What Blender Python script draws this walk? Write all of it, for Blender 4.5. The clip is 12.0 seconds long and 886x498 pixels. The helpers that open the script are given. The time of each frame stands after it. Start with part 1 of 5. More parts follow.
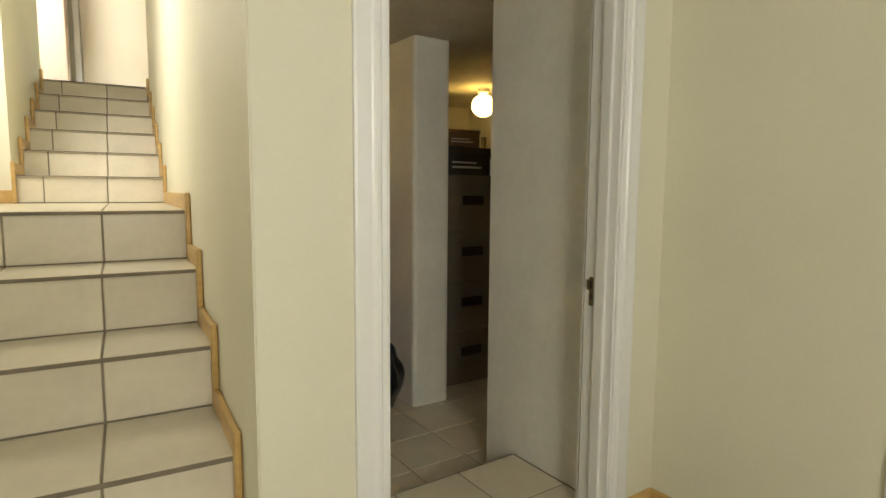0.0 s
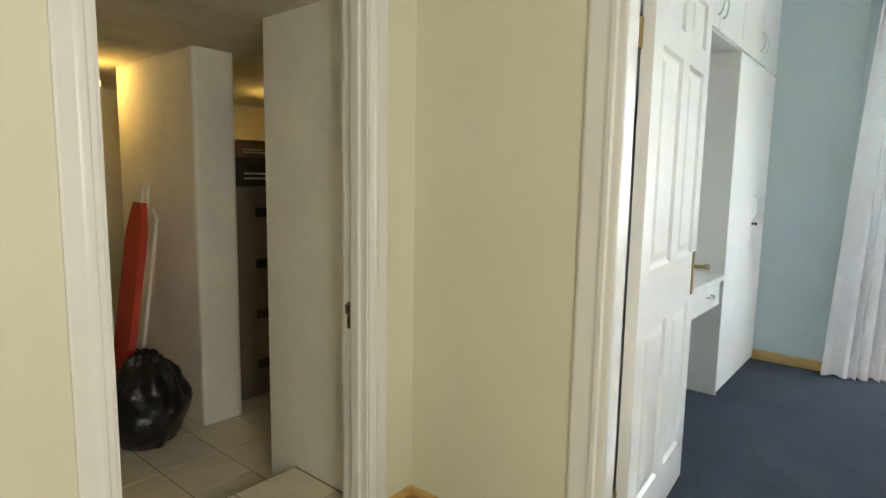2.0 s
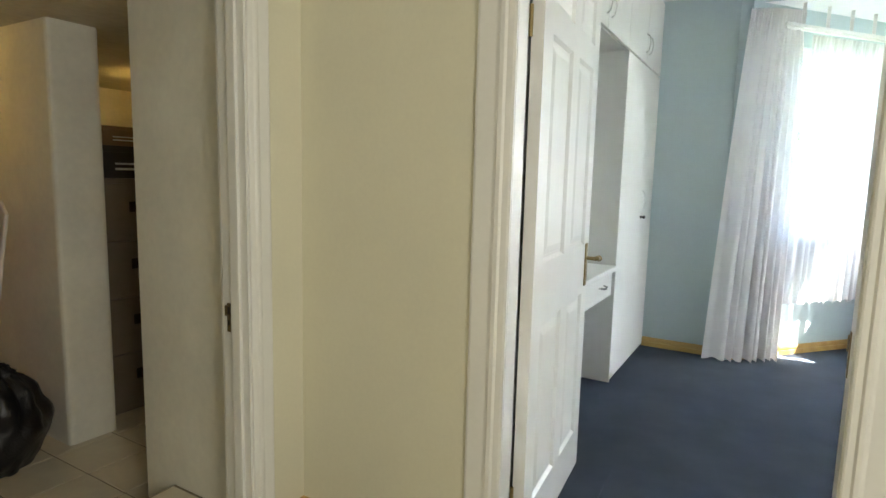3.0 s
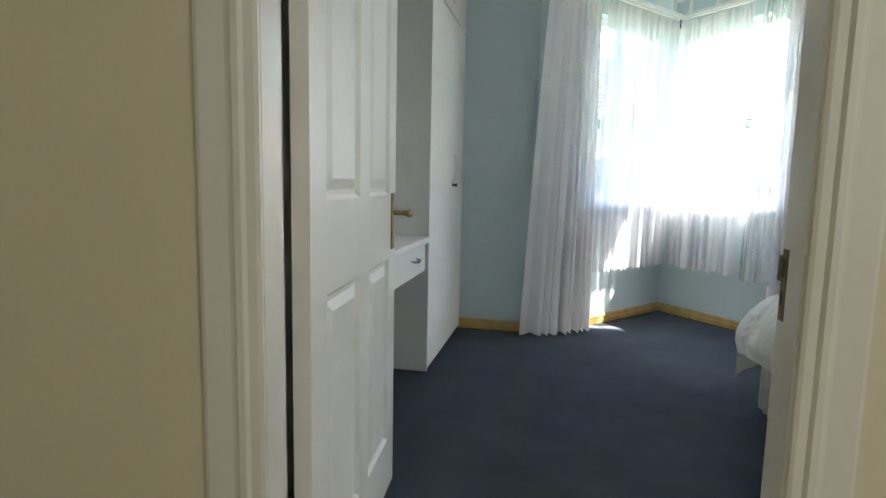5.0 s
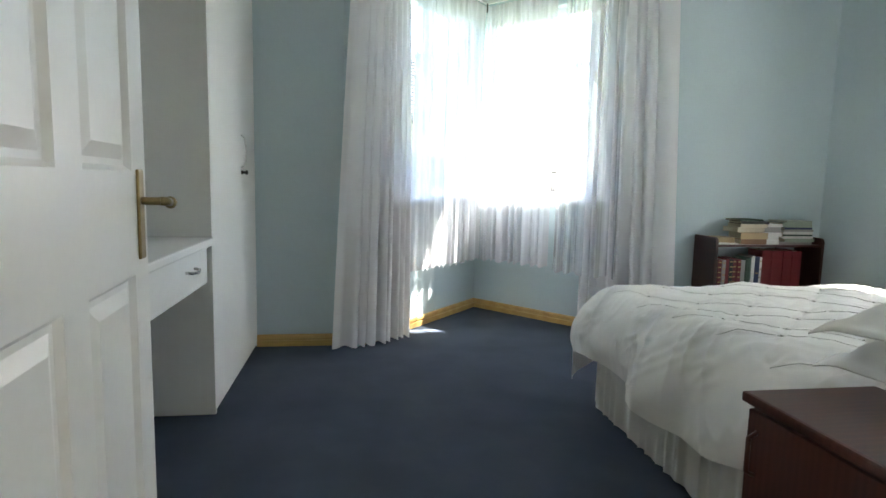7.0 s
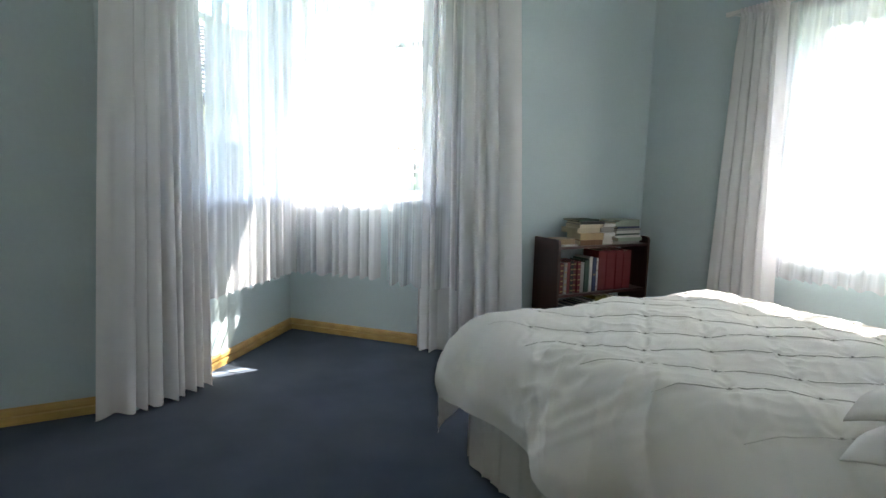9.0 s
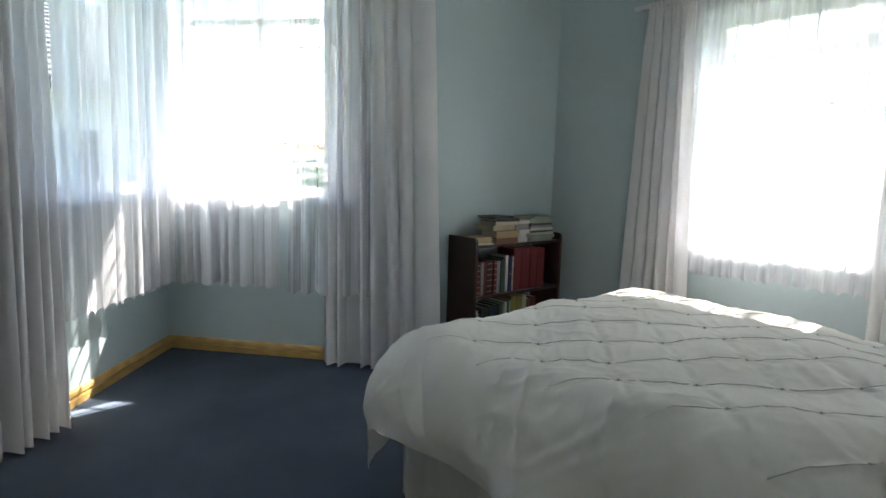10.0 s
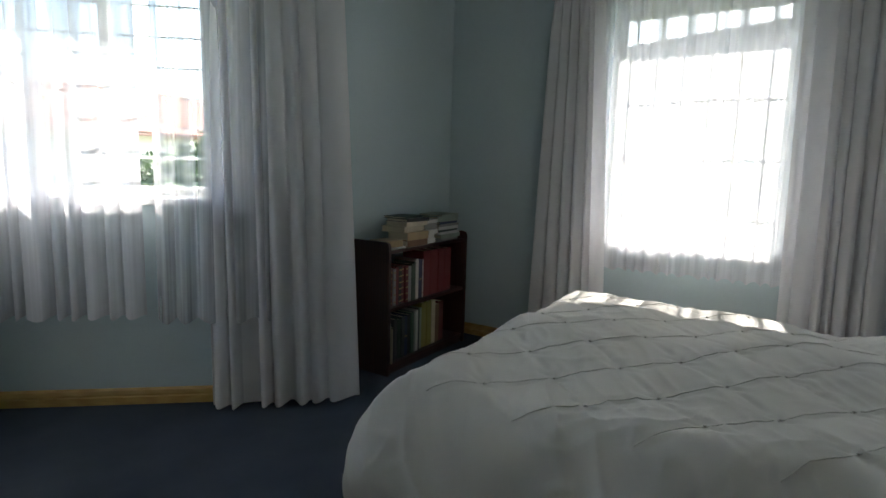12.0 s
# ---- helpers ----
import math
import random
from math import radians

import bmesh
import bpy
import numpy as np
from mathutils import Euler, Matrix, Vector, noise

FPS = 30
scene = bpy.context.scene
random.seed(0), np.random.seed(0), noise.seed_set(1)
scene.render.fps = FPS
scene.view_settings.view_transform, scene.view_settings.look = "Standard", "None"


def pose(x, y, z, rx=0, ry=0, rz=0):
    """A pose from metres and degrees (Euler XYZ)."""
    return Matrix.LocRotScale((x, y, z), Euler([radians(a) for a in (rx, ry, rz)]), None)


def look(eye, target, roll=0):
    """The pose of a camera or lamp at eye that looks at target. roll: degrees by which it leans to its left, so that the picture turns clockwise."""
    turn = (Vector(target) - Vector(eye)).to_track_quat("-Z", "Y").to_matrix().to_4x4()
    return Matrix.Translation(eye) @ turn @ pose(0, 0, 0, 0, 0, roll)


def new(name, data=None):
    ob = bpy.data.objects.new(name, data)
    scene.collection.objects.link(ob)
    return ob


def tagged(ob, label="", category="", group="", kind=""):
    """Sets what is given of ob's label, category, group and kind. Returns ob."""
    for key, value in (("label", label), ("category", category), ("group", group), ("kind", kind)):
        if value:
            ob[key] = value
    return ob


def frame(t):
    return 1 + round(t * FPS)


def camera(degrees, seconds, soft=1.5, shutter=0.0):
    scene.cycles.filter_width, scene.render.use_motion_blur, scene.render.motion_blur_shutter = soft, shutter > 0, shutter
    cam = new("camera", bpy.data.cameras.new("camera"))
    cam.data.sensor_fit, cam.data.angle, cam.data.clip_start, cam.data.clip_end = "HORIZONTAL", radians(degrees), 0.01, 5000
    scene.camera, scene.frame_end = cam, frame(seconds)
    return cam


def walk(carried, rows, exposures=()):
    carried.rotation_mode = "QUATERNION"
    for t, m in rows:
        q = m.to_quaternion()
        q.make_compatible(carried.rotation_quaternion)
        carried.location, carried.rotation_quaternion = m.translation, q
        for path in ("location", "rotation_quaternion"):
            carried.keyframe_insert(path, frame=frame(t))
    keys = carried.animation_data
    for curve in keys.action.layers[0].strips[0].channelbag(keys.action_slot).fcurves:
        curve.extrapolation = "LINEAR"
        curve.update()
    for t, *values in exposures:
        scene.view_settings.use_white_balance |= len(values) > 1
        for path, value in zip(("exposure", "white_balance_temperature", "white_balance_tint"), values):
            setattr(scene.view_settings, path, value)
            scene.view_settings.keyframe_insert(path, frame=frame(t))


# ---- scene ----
cam = camera(76.0, 12.0)
PATH = [
    (0, (0.177, 0.244, 1.245), (1.296, 1.889, 1.039), 0.4),
    (0.5, (0.205, 0.148, 1.303), (1.437, 1.707, 1.079), 0.5),
    (1, (0.254, 0.054, 1.364), (1.594, 1.52, 1.129), 0.6),
    (1.5, (0.289, -0.01, 1.395), (1.735, 1.35, 1.155), 0.8),
    (2, (0.324, -0.055, 1.422), (1.853, 1.211, 1.179), 1.0),
    (2.5, (0.364, -0.072, 1.436), (1.969, 1.095, 1.188), 1.2),
    (3, (0.44, -0.044, 1.402), (2.153, 0.957, 1.153), 1.4),
    (3.2, (0.481, -0.025, 1.353), (2.241, 0.894, 1.115), 1.4),
    (5, (1.087, 0.117, 1.165), (3.032, 0.514, 0.925), 1.2),
    (5.5, (1.251, 0.14, 1.123), (3.22, 0.398, 0.888), 1.2),
    (6, (1.408, 0.175, 1.098), (3.393, 0.269, 0.87), 1.1),
    (6.5, (1.526, 0.217, 1.094), (3.509, 0.099, 0.867), 1.2),
    (8.5, (2.264, 0.228, 1.158), (4.094, -0.539, 0.905), 1.5),
    (9, (2.421, 0.199, 1.16), (4.158, -0.759, 0.907), 1.5),
    (9.5, (2.618, 0.177, 1.143), (4.247, -0.954, 0.89), 1.6),
    (10, (2.784, 0.166, 1.139), (4.29, -1.125, 0.887), 1.7),
    (10.5, (2.97, 0.158, 1.153), (4.354, -1.263, 0.898), 1.7),
    (11, (3.109, 0.158, 1.166), (4.394, -1.353, 0.911), 1.6),
    (11.5, (3.281, 0.165, 1.156), (4.454, -1.434, 0.897), 1.6),
    (12, (3.439, 0.177, 1.161), (4.488, -1.504, 0.888), 1.5),
]
EXPOSURES = [(0.0, 5.45), (2.5, 5.5), (3.2, 5.2), (5.0, 4.47), (5.5, 4.47), (6.5, 4.5), (8.5, 4.3), (9.5, 3.95), (10.5, 3.42), (11.0, 3.2), (12.0, 2.8)]
walk(cam, [(t, look(eye, target, roll)) for t, eye, target, roll in PATH], EXPOSURES)

# ---- world and sun ----
SUN_ELEV, SUN_FROM = 46.5, 180.0          # degrees; the sun stands towards -y
world = bpy.data.worlds.new("world")
scene.world = world
world.use_nodes = True
wn = world.node_tree.nodes
sky = wn.new("ShaderNodeTexSky")
sky.sky_type, sky.sun_disc, sky.dust_density = "NISHITA", False, 2.5
sky.sun_elevation, sky.sun_rotation = radians(SUN_ELEV), radians(SUN_FROM)
world.node_tree.links.new(sky.outputs[0], wn["Background"].inputs[0])
wn["Background"].inputs[1].default_value = 0.15


def lamp(name, kind, m, energy, color, **sizes):
    data = bpy.data.lights.new(name, kind)
    data.energy, data.color = energy, color
    for key, value in sizes.items():
        if key == "angle":
            data.angle = value
        if key == "size":
            data.size = value
        if key == "size_y":
            data.shape, data.size_y = "RECTANGLE", value
        if key == "radius":
            data.shadow_soft_size = value
    ob = new(name, data)
    ob.matrix_world = m
    return ob


sun_dir = Vector((0.068, -math.cos(radians(SUN_ELEV)), math.sin(radians(SUN_ELEV))))
lamp("sun", "SUN", look(sun_dir * 30, (0, 0, 0)), 3.8, (1.0, 0.95, 0.87), angle=radians(0.53))
# daylight in the windows of the hall and of the stair landing
lamp("hall_window_light", "AREA", look((0.1, -1.79, 1.55), (0.35, 1.5, 1.2)), 1.35, (1.0, 0.975, 0.90), size=1.1, size_y=1.3)
lamp("landing_window_light", "AREA", look((-0.50, 3.6, 2.4), (1.0, 3.9, 1.9)), 0.85, (1.0, 0.94, 0.84), size=0.9, size_y=1.1)
# fill lamp added to brighten the stair head; no window stands there
lamp("upstairs_fill_light", "AREA", look((-0.55, 6.2, 3.3), (0.7, 7.1, 3.0)), 1.6, (1.0, 0.95, 0.88), size=0.9, size_y=1.2)


# ---- materials ----
def mat(name, color, rough=0.6, vary=0.12, scale=6.0, fine=90.0, bump=0.15, metal=0.0, wave=None, spec=0.5, island=0.0, coat=0.0, object_random=0.0, stretch=(1, 1, 1)):
    """A principled surface with variation at a coarse and a fine scale, and fine relief."""
    m = bpy.data.materials.new(name)
    m.use_nodes = True
    n, l = m.node_tree.nodes, m.node_tree.links
    b = n["Principled BSDF"]
    tc = n.new("ShaderNodeTexCoord")
    mp = n.new("ShaderNodeMapping")
    mp.inputs["Scale"].default_value = stretch
    l.new(tc.outputs["Object"], mp.inputs[0])
    big, small = n.new("ShaderNodeTexNoise"), n.new("ShaderNodeTexNoise")
    big.inputs["Scale"].default_value, big.inputs["Detail"].default_value = scale, 4
    small.inputs["Scale"].default_value, small.inputs["Detail"].default_value = fine, 3
    l.new(mp.outputs[0], big.inputs["Vector"])
    l.new(mp.outputs[0], small.inputs["Vector"])
    mix = n.new("ShaderNodeMath")
    mix.operation = "MULTIPLY_ADD"
    mix.inputs[1].default_value = 0.45
    l.new(small.outputs[0], mix.inputs[0])
    l.new(big.outputs[0], mix.inputs[2])
    ramp = n.new("ShaderNodeMapRange")
    ramp.inputs[1].default_value, ramp.inputs[2].default_value = 0.4, 1.05
    ramp.inputs[3].default_value, ramp.inputs[4].default_value = 1 - vary, 1 + vary
    l.new(mix.outputs[0], ramp.inputs[0])
    value = ramp.outputs[0]
    if object_random or island:
        info = n.new("ShaderNodeObjectInfo" if object_random else "ShaderNodeNewGeometry")
        rr = n.new("ShaderNodeMapRange")
        amount = object_random or island
        rr.inputs[3].default_value, rr.inputs[4].default_value = 1 - amount, 1 + amount
        l.new(info.outputs["Random" if object_random else "Random Per Island"], rr.inputs[0])
        mul = n.new("ShaderNodeMath")
        mul.operation = "MULTIPLY"
        l.new(value, mul.inputs[0])
        l.new(rr.outputs[0], mul.inputs[1])
        value = mul.outputs[0]
    col = n.new("ShaderNodeVectorMath")
    col.operation = "SCALE"
    col.inputs[0].default_value = color
    l.new(value, col.inputs["Scale"])
    out = col.outputs[0]
    if wave:
        wv = n.new("ShaderNodeTexWave")
        wv.inputs["Scale"].default_value, wv.inputs["Distortion"].default_value = wave[1], wave[2]
        wv.inputs["Detail"].default_value, wv.inputs["Detail Scale"].default_value = 3, 1.2
        l.new(mp.outputs[0], wv.inputs["Vector"])
        mc = n.new("ShaderNodeMix")
        mc.data_type = "RGBA"
        l.new(wv.outputs["Fac"], mc.inputs[0])
        l.new(out, mc.inputs[6])
        mc.inputs[7].default_value = (*wave[0], 1)
        out = mc.outputs[2]
    l.new(out, b.inputs["Base Color"])
    b.inputs["Roughness"].default_value, b.inputs["Metallic"].default_value = rough, metal
    b.inputs["Specular IOR Level"].default_value = spec
    b.inputs["Coat Weight"].default_value = coat
    if bump:
        bp = n.new("ShaderNodeBump")
        bp.inputs["Strength"].default_value, bp.inputs["Distance"].default_value = bump, 0.004
        l.new(mix.outputs[0], bp.inputs["Height"])
        l.new(bp.outputs[0], b.inputs["Normal"])
    return m


def cloth(name, color, see=0.0, back=0.4, weave=900.0):
    """Woven cloth: part of the light goes through scattered, part (see) goes straight through the mesh."""
    m = bpy.data.materials.new(name)
    m.use_nodes = True
    n, l = m.node_tree.nodes, m.node_tree.links
    n.remove(n["Principled BSDF"])
    out = n["Material Output"]
    tc, ns = n.new("ShaderNodeTexCoord"), n.new("ShaderNodeTexNoise")
    ns.inputs["Scale"].default_value, ns.inputs["Detail"].default_value = 5.0, 5
    l.new(tc.outputs["Object"], ns.inputs["Vector"])
    mr = n.new("ShaderNodeMapRange")
    mr.inputs[3].default_value, mr.inputs[4].default_value = 0.93, 1.04
    l.new(ns.outputs[0], mr.inputs[0])
    sc = n.new("ShaderNodeVectorMath")
    sc.operation = "SCALE"
    sc.inputs[0].default_value = color
    l.new(mr.outputs[0], sc.inputs["Scale"])
    d, t, mix = n.new("ShaderNodeBsdfDiffuse"), n.new("ShaderNodeBsdfTranslucent"), n.new("ShaderNodeMixShader")
    l.new(sc.outputs[0], d.inputs[0])
    l.new(sc.outputs[0], t.inputs[0])
    fine = n.new("ShaderNodeTexNoise")
    fine.inputs["Scale"].default_value = weave
    l.new(tc.outputs["Object"], fine.inputs["Vector"])
    bp = n.new("ShaderNodeBump")
    bp.inputs["Strength"].default_value, bp.inputs["Distance"].default_value = 0.25, 0.001
    l.new(fine.outputs[0], bp.inputs["Height"])
    l.new(bp.outputs[0], d.inputs["Normal"])
    mix.inputs[0].default_value = back
    l.new(d.outputs[0], mix.inputs[1])
    l.new(t.outputs[0], mix.inputs[2])
    last = mix
    if see:
        tr, m2 = n.new("ShaderNodeBsdfTransparent"), n.new("ShaderNodeMixShader")
        # the gathers make the weave denser and thinner in upright bands
        band, mp = n.new("ShaderNodeTexNoise"), n.new("ShaderNodeMapping")
        mp.inputs["Scale"].default_value = (19, 19, 0.4)
        band.inputs["Scale"].default_value, band.inputs["Detail"].default_value = 1.0, 3
        l.new(tc.outputs["Object"], mp.inputs[0])
        l.new(mp.outputs[0], band.inputs["Vector"])
        br = n.new("ShaderNodeMapRange")
        br.inputs[1].default_value, br.inputs[2].default_value = 0.36, 0.66
        br.inputs[3].default_value, br.inputs[4].default_value = see * 0.15, see * 1.6
        l.new(band.outputs[0], br.inputs[0])
        l.new(br.outputs[0], m2.inputs[0])
        l.new(mix.outputs[0], m2.inputs[1])
        l.new(tr.outputs[0], m2.inputs[2])
        last = m2
    l.new(last.outputs[0], out.inputs[0])
    return m


def pane_glass(name):
    m = bpy.data.materials.new(name)
    m.use_nodes = True
    n, l = m.node_tree.nodes, m.node_tree.links
    n.remove(n["Principled BSDF"])
    tr, gl, mx, lw = n.new("ShaderNodeBsdfTransparent"), n.new("ShaderNodeBsdfGlossy"), n.new("ShaderNodeMixShader"), n.new("ShaderNodeLayerWeight")
    power, fr = n.new("ShaderNodeMath"), n.new("ShaderNodeMath")
    power.operation, fr.operation = "POWER", "MULTIPLY_ADD"
    lw.inputs[0].default_value, power.inputs[1].default_value = 0.5, 5.0
    fr.inputs[1].default_value, fr.inputs[2].default_value = 0.9, 0.035
    l.new(lw.outputs["Facing"], power.inputs[0])
    l.new(power.outputs[0], fr.inputs[0])
    tr.inputs[0].default_value = (0.93, 0.95, 0.94, 1)
    gl.inputs["Roughness"].default_value = 0.03
    l.new(fr.outputs[0], mx.inputs[0])
    l.new(tr.outputs[0], mx.inputs[1])
    l.new(gl.outputs[0], mx.inputs[2])
    l.new(mx.outputs[0], n["Material Output"].inputs[0])
    return m


def glow(name, color, strength):
    m = bpy.data.materials.new(name)
    m.use_nodes = True
    b = m.node_tree.nodes["Principled BSDF"]
    b.inputs["Base Color"].default_value = (*color, 1)
    b.inputs["Emission Color"].default_value = (*color, 1)
    b.inputs["Emission Strength"].default_value = strength
    return m


CREAM = mat("cream wall paint", (0.735, 0.703, 0.552), 0.55, 0.05, 1.6, 60, 0.10)
BLUE = mat("pale blue wall paint", (0.54, 0.64, 0.66), 0.6, 0.05, 1.5, 55, 0.10)
STORE = mat("rough whitewashed plaster", (0.80, 0.78, 0.69), 0.75, 0.10, 3.0, 30, 0.18)
WHITE = mat("white gloss paint", (0.80, 0.79, 0.75), 0.32, 0.04, 4.0, 50, 0.06)
BOARD = mat("white melamine board", (0.80, 0.80, 0.77), 0.38, 0.03, 3.0, 120, 0.03)
CEILING = mat("ceiling paint", (0.80, 0.82, 0.83), 0.75, 0.04, 2.0, 60, 0.10)
CONCRETE = mat("painted concrete slab", (0.58, 0.56, 0.48), 0.8, 0.22, 2.5, 25, 0.5)
CARPET = mat("blue grey cut pile carpet", (0.064, 0.078, 0.103), 0.95, 0.22, 3.5, 420, 0.9, spec=0.1)
PINE = mat("varnished yellow pine", (0.56, 0.37, 0.13), 0.35, 0.14, 5.0, 60, 0.08, wave=((0.50, 0.31, 0.10), 3.0, 5.0), stretch=(1, 1, 9))
TILE = mat("glazed cream tile", (0.66, 0.60, 0.46), 0.28, 0.10, 5.0, 30, 0.05, object_random=0.05)
GROUT = mat("brown grey grout", (0.25, 0.21, 0.15), 0.9, 0.2, 8.0, 120, 0.3)
BRASS = mat("worn antique brass", (0.30, 0.23, 0.11), 0.32, 0.25, 25, 200, 0.1, metal=1.0)
OLDBRASS = mat("tarnished brass", (0.20, 0.15, 0.075), 0.42, 0.3, 12, 90, 0.15, metal=0.7)
DARKMETAL = mat("dark oxidised metal", (0.06, 0.05, 0.045), 0.45, 0.3, 30, 200, 0.15, metal=0.8)
CHROME = mat("satin nickel", (0.62, 0.62, 0.60), 0.25, 0.08, 20, 200, 0.03, metal=1.0)
# bookcase copy of the mahogany, with its backlit shade put into the colour
SHADED_MAHOGANY = mat("mahogany darkened as if backlit", (0.06, 0.018, 0.013), 0.4, 0.25, 3.0, 70, 0.08, wave=((0.035, 0.011, 0.009), 2.0, 5.0), stretch=(9, 1, 1))
MAHOGANY = mat("dark red mahogany", (0.105, 0.031, 0.019), 0.3, 0.2, 3.0, 70, 0.05, wave=((0.085, 0.024, 0.015), 2.0, 5.0), stretch=(9, 1, 1), coat=0.3)
CURTAIN = cloth("heavy white curtain cotton", (0.90, 0.885, 0.89), 0.0, 0.36, 700)
NET = cloth("sheer white voile", (0.84, 0.84, 0.87), 0.21, 0.24, 1200)
THIN = cloth("single layer of sheer voile", (0.82, 0.83, 0.86), 0.50, 0.26, 1200)
LINEN = cloth("white bed linen", (0.92, 0.90, 0.855), 0.0, 0.03, 800)
VALANCE = cloth("off-white valance cloth", (0.74, 0.73, 0.69), 0.0, 0.1, 800)
GLASS = pane_glass("window glass")
STEEL = mat("white window enamel", (0.78, 0.78, 0.76), 0.35, 0.05, 8, 80, 0.05)
BAGPLASTIC = mat("black refuse bag plastic", (0.012, 0.012, 0.013), 0.3, 0.3, 22, 90, 1.0)
RED = mat("red ironing board cover", (0.50, 0.05, 0.025), 0.7, 0.15, 8, 200, 0.2)
CABINET = mat("brown grey filing cabinet steel", (0.20, 0.17, 0.13), 0.45, 0.12, 6, 80, 0.1)
BULB = glow("lit opal glass globe", (1.0, 0.61, 0.15), 0.34)
GRASS = mat("dry lawn", (0.10, 0.12, 0.04), 0.9, 0.3, 0.8, 12, 0.6)
RENDERED = mat("white rendered house wall", (0.72, 0.69, 0.62), 0.8, 0.1, 1.0, 14, 0.3)
ROOFGREY = mat("grey concrete roof tile", (0.09, 0.088, 0.085), 0.8, 0.2, 2.0, 20, 0.3, object_random=0.12)
ROOFRED = mat("faded red clay roof tile", (0.42, 0.22, 0.17), 0.8, 0.2, 2.0, 20, 0.3, object_random=0.12)
LEAF = mat("garden shrub leaf", (0.06, 0.11, 0.03), 0.6, 0.35, 4, 30, 0.1, island=0.35)
BARK = mat("shrub bark", (0.12, 0.085, 0.055), 0.9, 0.3, 9, 60, 0.5)


# ---- mesh helpers ----
def box(bm, x0, y0, z0, x1, y1, z1):
    vs = [bm.verts.new(p) for p in ((x0, y0, z0), (x1, y0, z0), (x1, y1, z0), (x0, y1, z0), (x0, y0, z1), (x1, y0, z1), (x1, y1, z1), (x0, y1, z1))]
    for f in ((3, 2, 1, 0), (4, 5, 6, 7), (0, 1, 5, 4), (1, 2, 6, 5), (2, 3, 7, 6), (3, 0, 4, 7)):
        bm.faces.new([vs[i] for i in f])
    return bm


def boxes(*all_of):
    bm = bmesh.new()
    for b in all_of:
        box(bm, *b)
    return bm


def soft(bm, width=0.003, segments=2):
    bmesh.ops.bevel(bm, geom=bm.edges[:], offset=width, segments=segments, affect="EDGES", profile=0.6)
    return bm


def sbox(*b, r=0.003):
    return soft(boxes(b), r)


def finish(bm, name, material, smooth=False):
    bmesh.ops.recalc_face_normals(bm, faces=bm.faces[:])
    me = bpy.data.meshes.new(name)
    bm.to_mesh(me)
    bm.free()
    if smooth:
        me.polygons.foreach_set("use_smooth", [True] * len(me.polygons))
    me.materials.append(material)
    return me


def part(name, bm, material, parent, label="", smooth=False, m=None):
    ob = new(name, finish(bm, name, material, smooth))
    ob.parent = parent
    if m is not None:
        ob.matrix_basis = m
    return tagged(ob, label)


def mesh_thing(name, bm, material, label, category, smooth=False, group="", kind="", m=None):
    ob = new(name, finish(bm, name, material, smooth))
    if m is not None:
        ob.matrix_basis = m
    return tagged(ob, label, category, group, kind)


def thing(name, label, category, m=None, group="", kind=""):
    ob = new(name)
    ob.empty_display_size = 0.1
    if m is not None:
        ob.matrix_basis = m
    return tagged(ob, label, category, group, kind)


def structure(name, bm, material, label, category, m=None):
    return mesh_thing(name, bm, material, label, category, kind="structure", m=m)


def lathe(profile, seg=24):
    """A turned shape from (radius, height) pairs."""
    bm = bmesh.new()
    rings = []
    for r, z in profile:
        rings.append([bm.verts.new((r * math.cos(2 * math.pi * i / seg), r * math.sin(2 * math.pi * i / seg), z)) for i in range(seg)])
    for a, b in zip(rings, rings[1:]):
        for i in range(seg):
            bm.faces.new((a[i], a[(i + 1) % seg], b[(i + 1) % seg], b[i]))
    bm.faces.new(rings[0][::-1])
    bm.faces.new(rings[-1])
    return bm


def tube(points, r, seg=8):
    bm = bmesh.new()
    rings = []
    pts = [Vector(p) for p in points]
    for i, p in enumerate(pts):
        d = (pts[min(i + 1, len(pts) - 1)] - pts[max(i - 1, 0)]).normalized()
        a = d.orthogonal().normalized()
        b = d.cross(a)
        if rings:
            a = (prev - d * prev.dot(d)).normalized()
            b = d.cross(a)
        prev = a
        rings.append([bm.verts.new(p + r * (math.cos(2 * math.pi * k / seg) * a + math.sin(2 * math.pi * k / seg) * b)) for k in range(seg)])
    for u, v in zip(rings, rings[1:]):
        for k in range(seg):
            bm.faces.new((u[k], u[(k + 1) % seg], v[(k + 1) % seg], v[k]))
    bm.faces.new(rings[0][::-1])
    bm.faces.new(rings[-1])
    return bm


def extrude_profile(profile, a, b, up=Vector((0, 0, 1)), out=None):
    """A moulding with the profile (out, up) swept straight from a to b."""
    a, b = Vector(a), Vector(b)
    out = out or (b - a).normalized().cross(up)
    bm = bmesh.new()
    ends = [[bm.verts.new(p + out * o + up * u) for o, u in profile] for p in (a, b)]
    k = len(profile)
    for i in range(k):
        bm.faces.new((ends[0][i], ends[0][(i + 1) % k], ends[1][(i + 1) % k], ends[1][i]))
    bm.faces.new(ends[0][::-1])
    bm.faces.new(ends[1])
    return bm


def merge(*bms):
    bm = bmesh.new()
    for other in bms:
        me = bpy.data.meshes.new("join")
        other.to_mesh(me)
        other.free()
        bm.from_mesh(me)
        bpy.data.meshes.remove(me)
    return bm


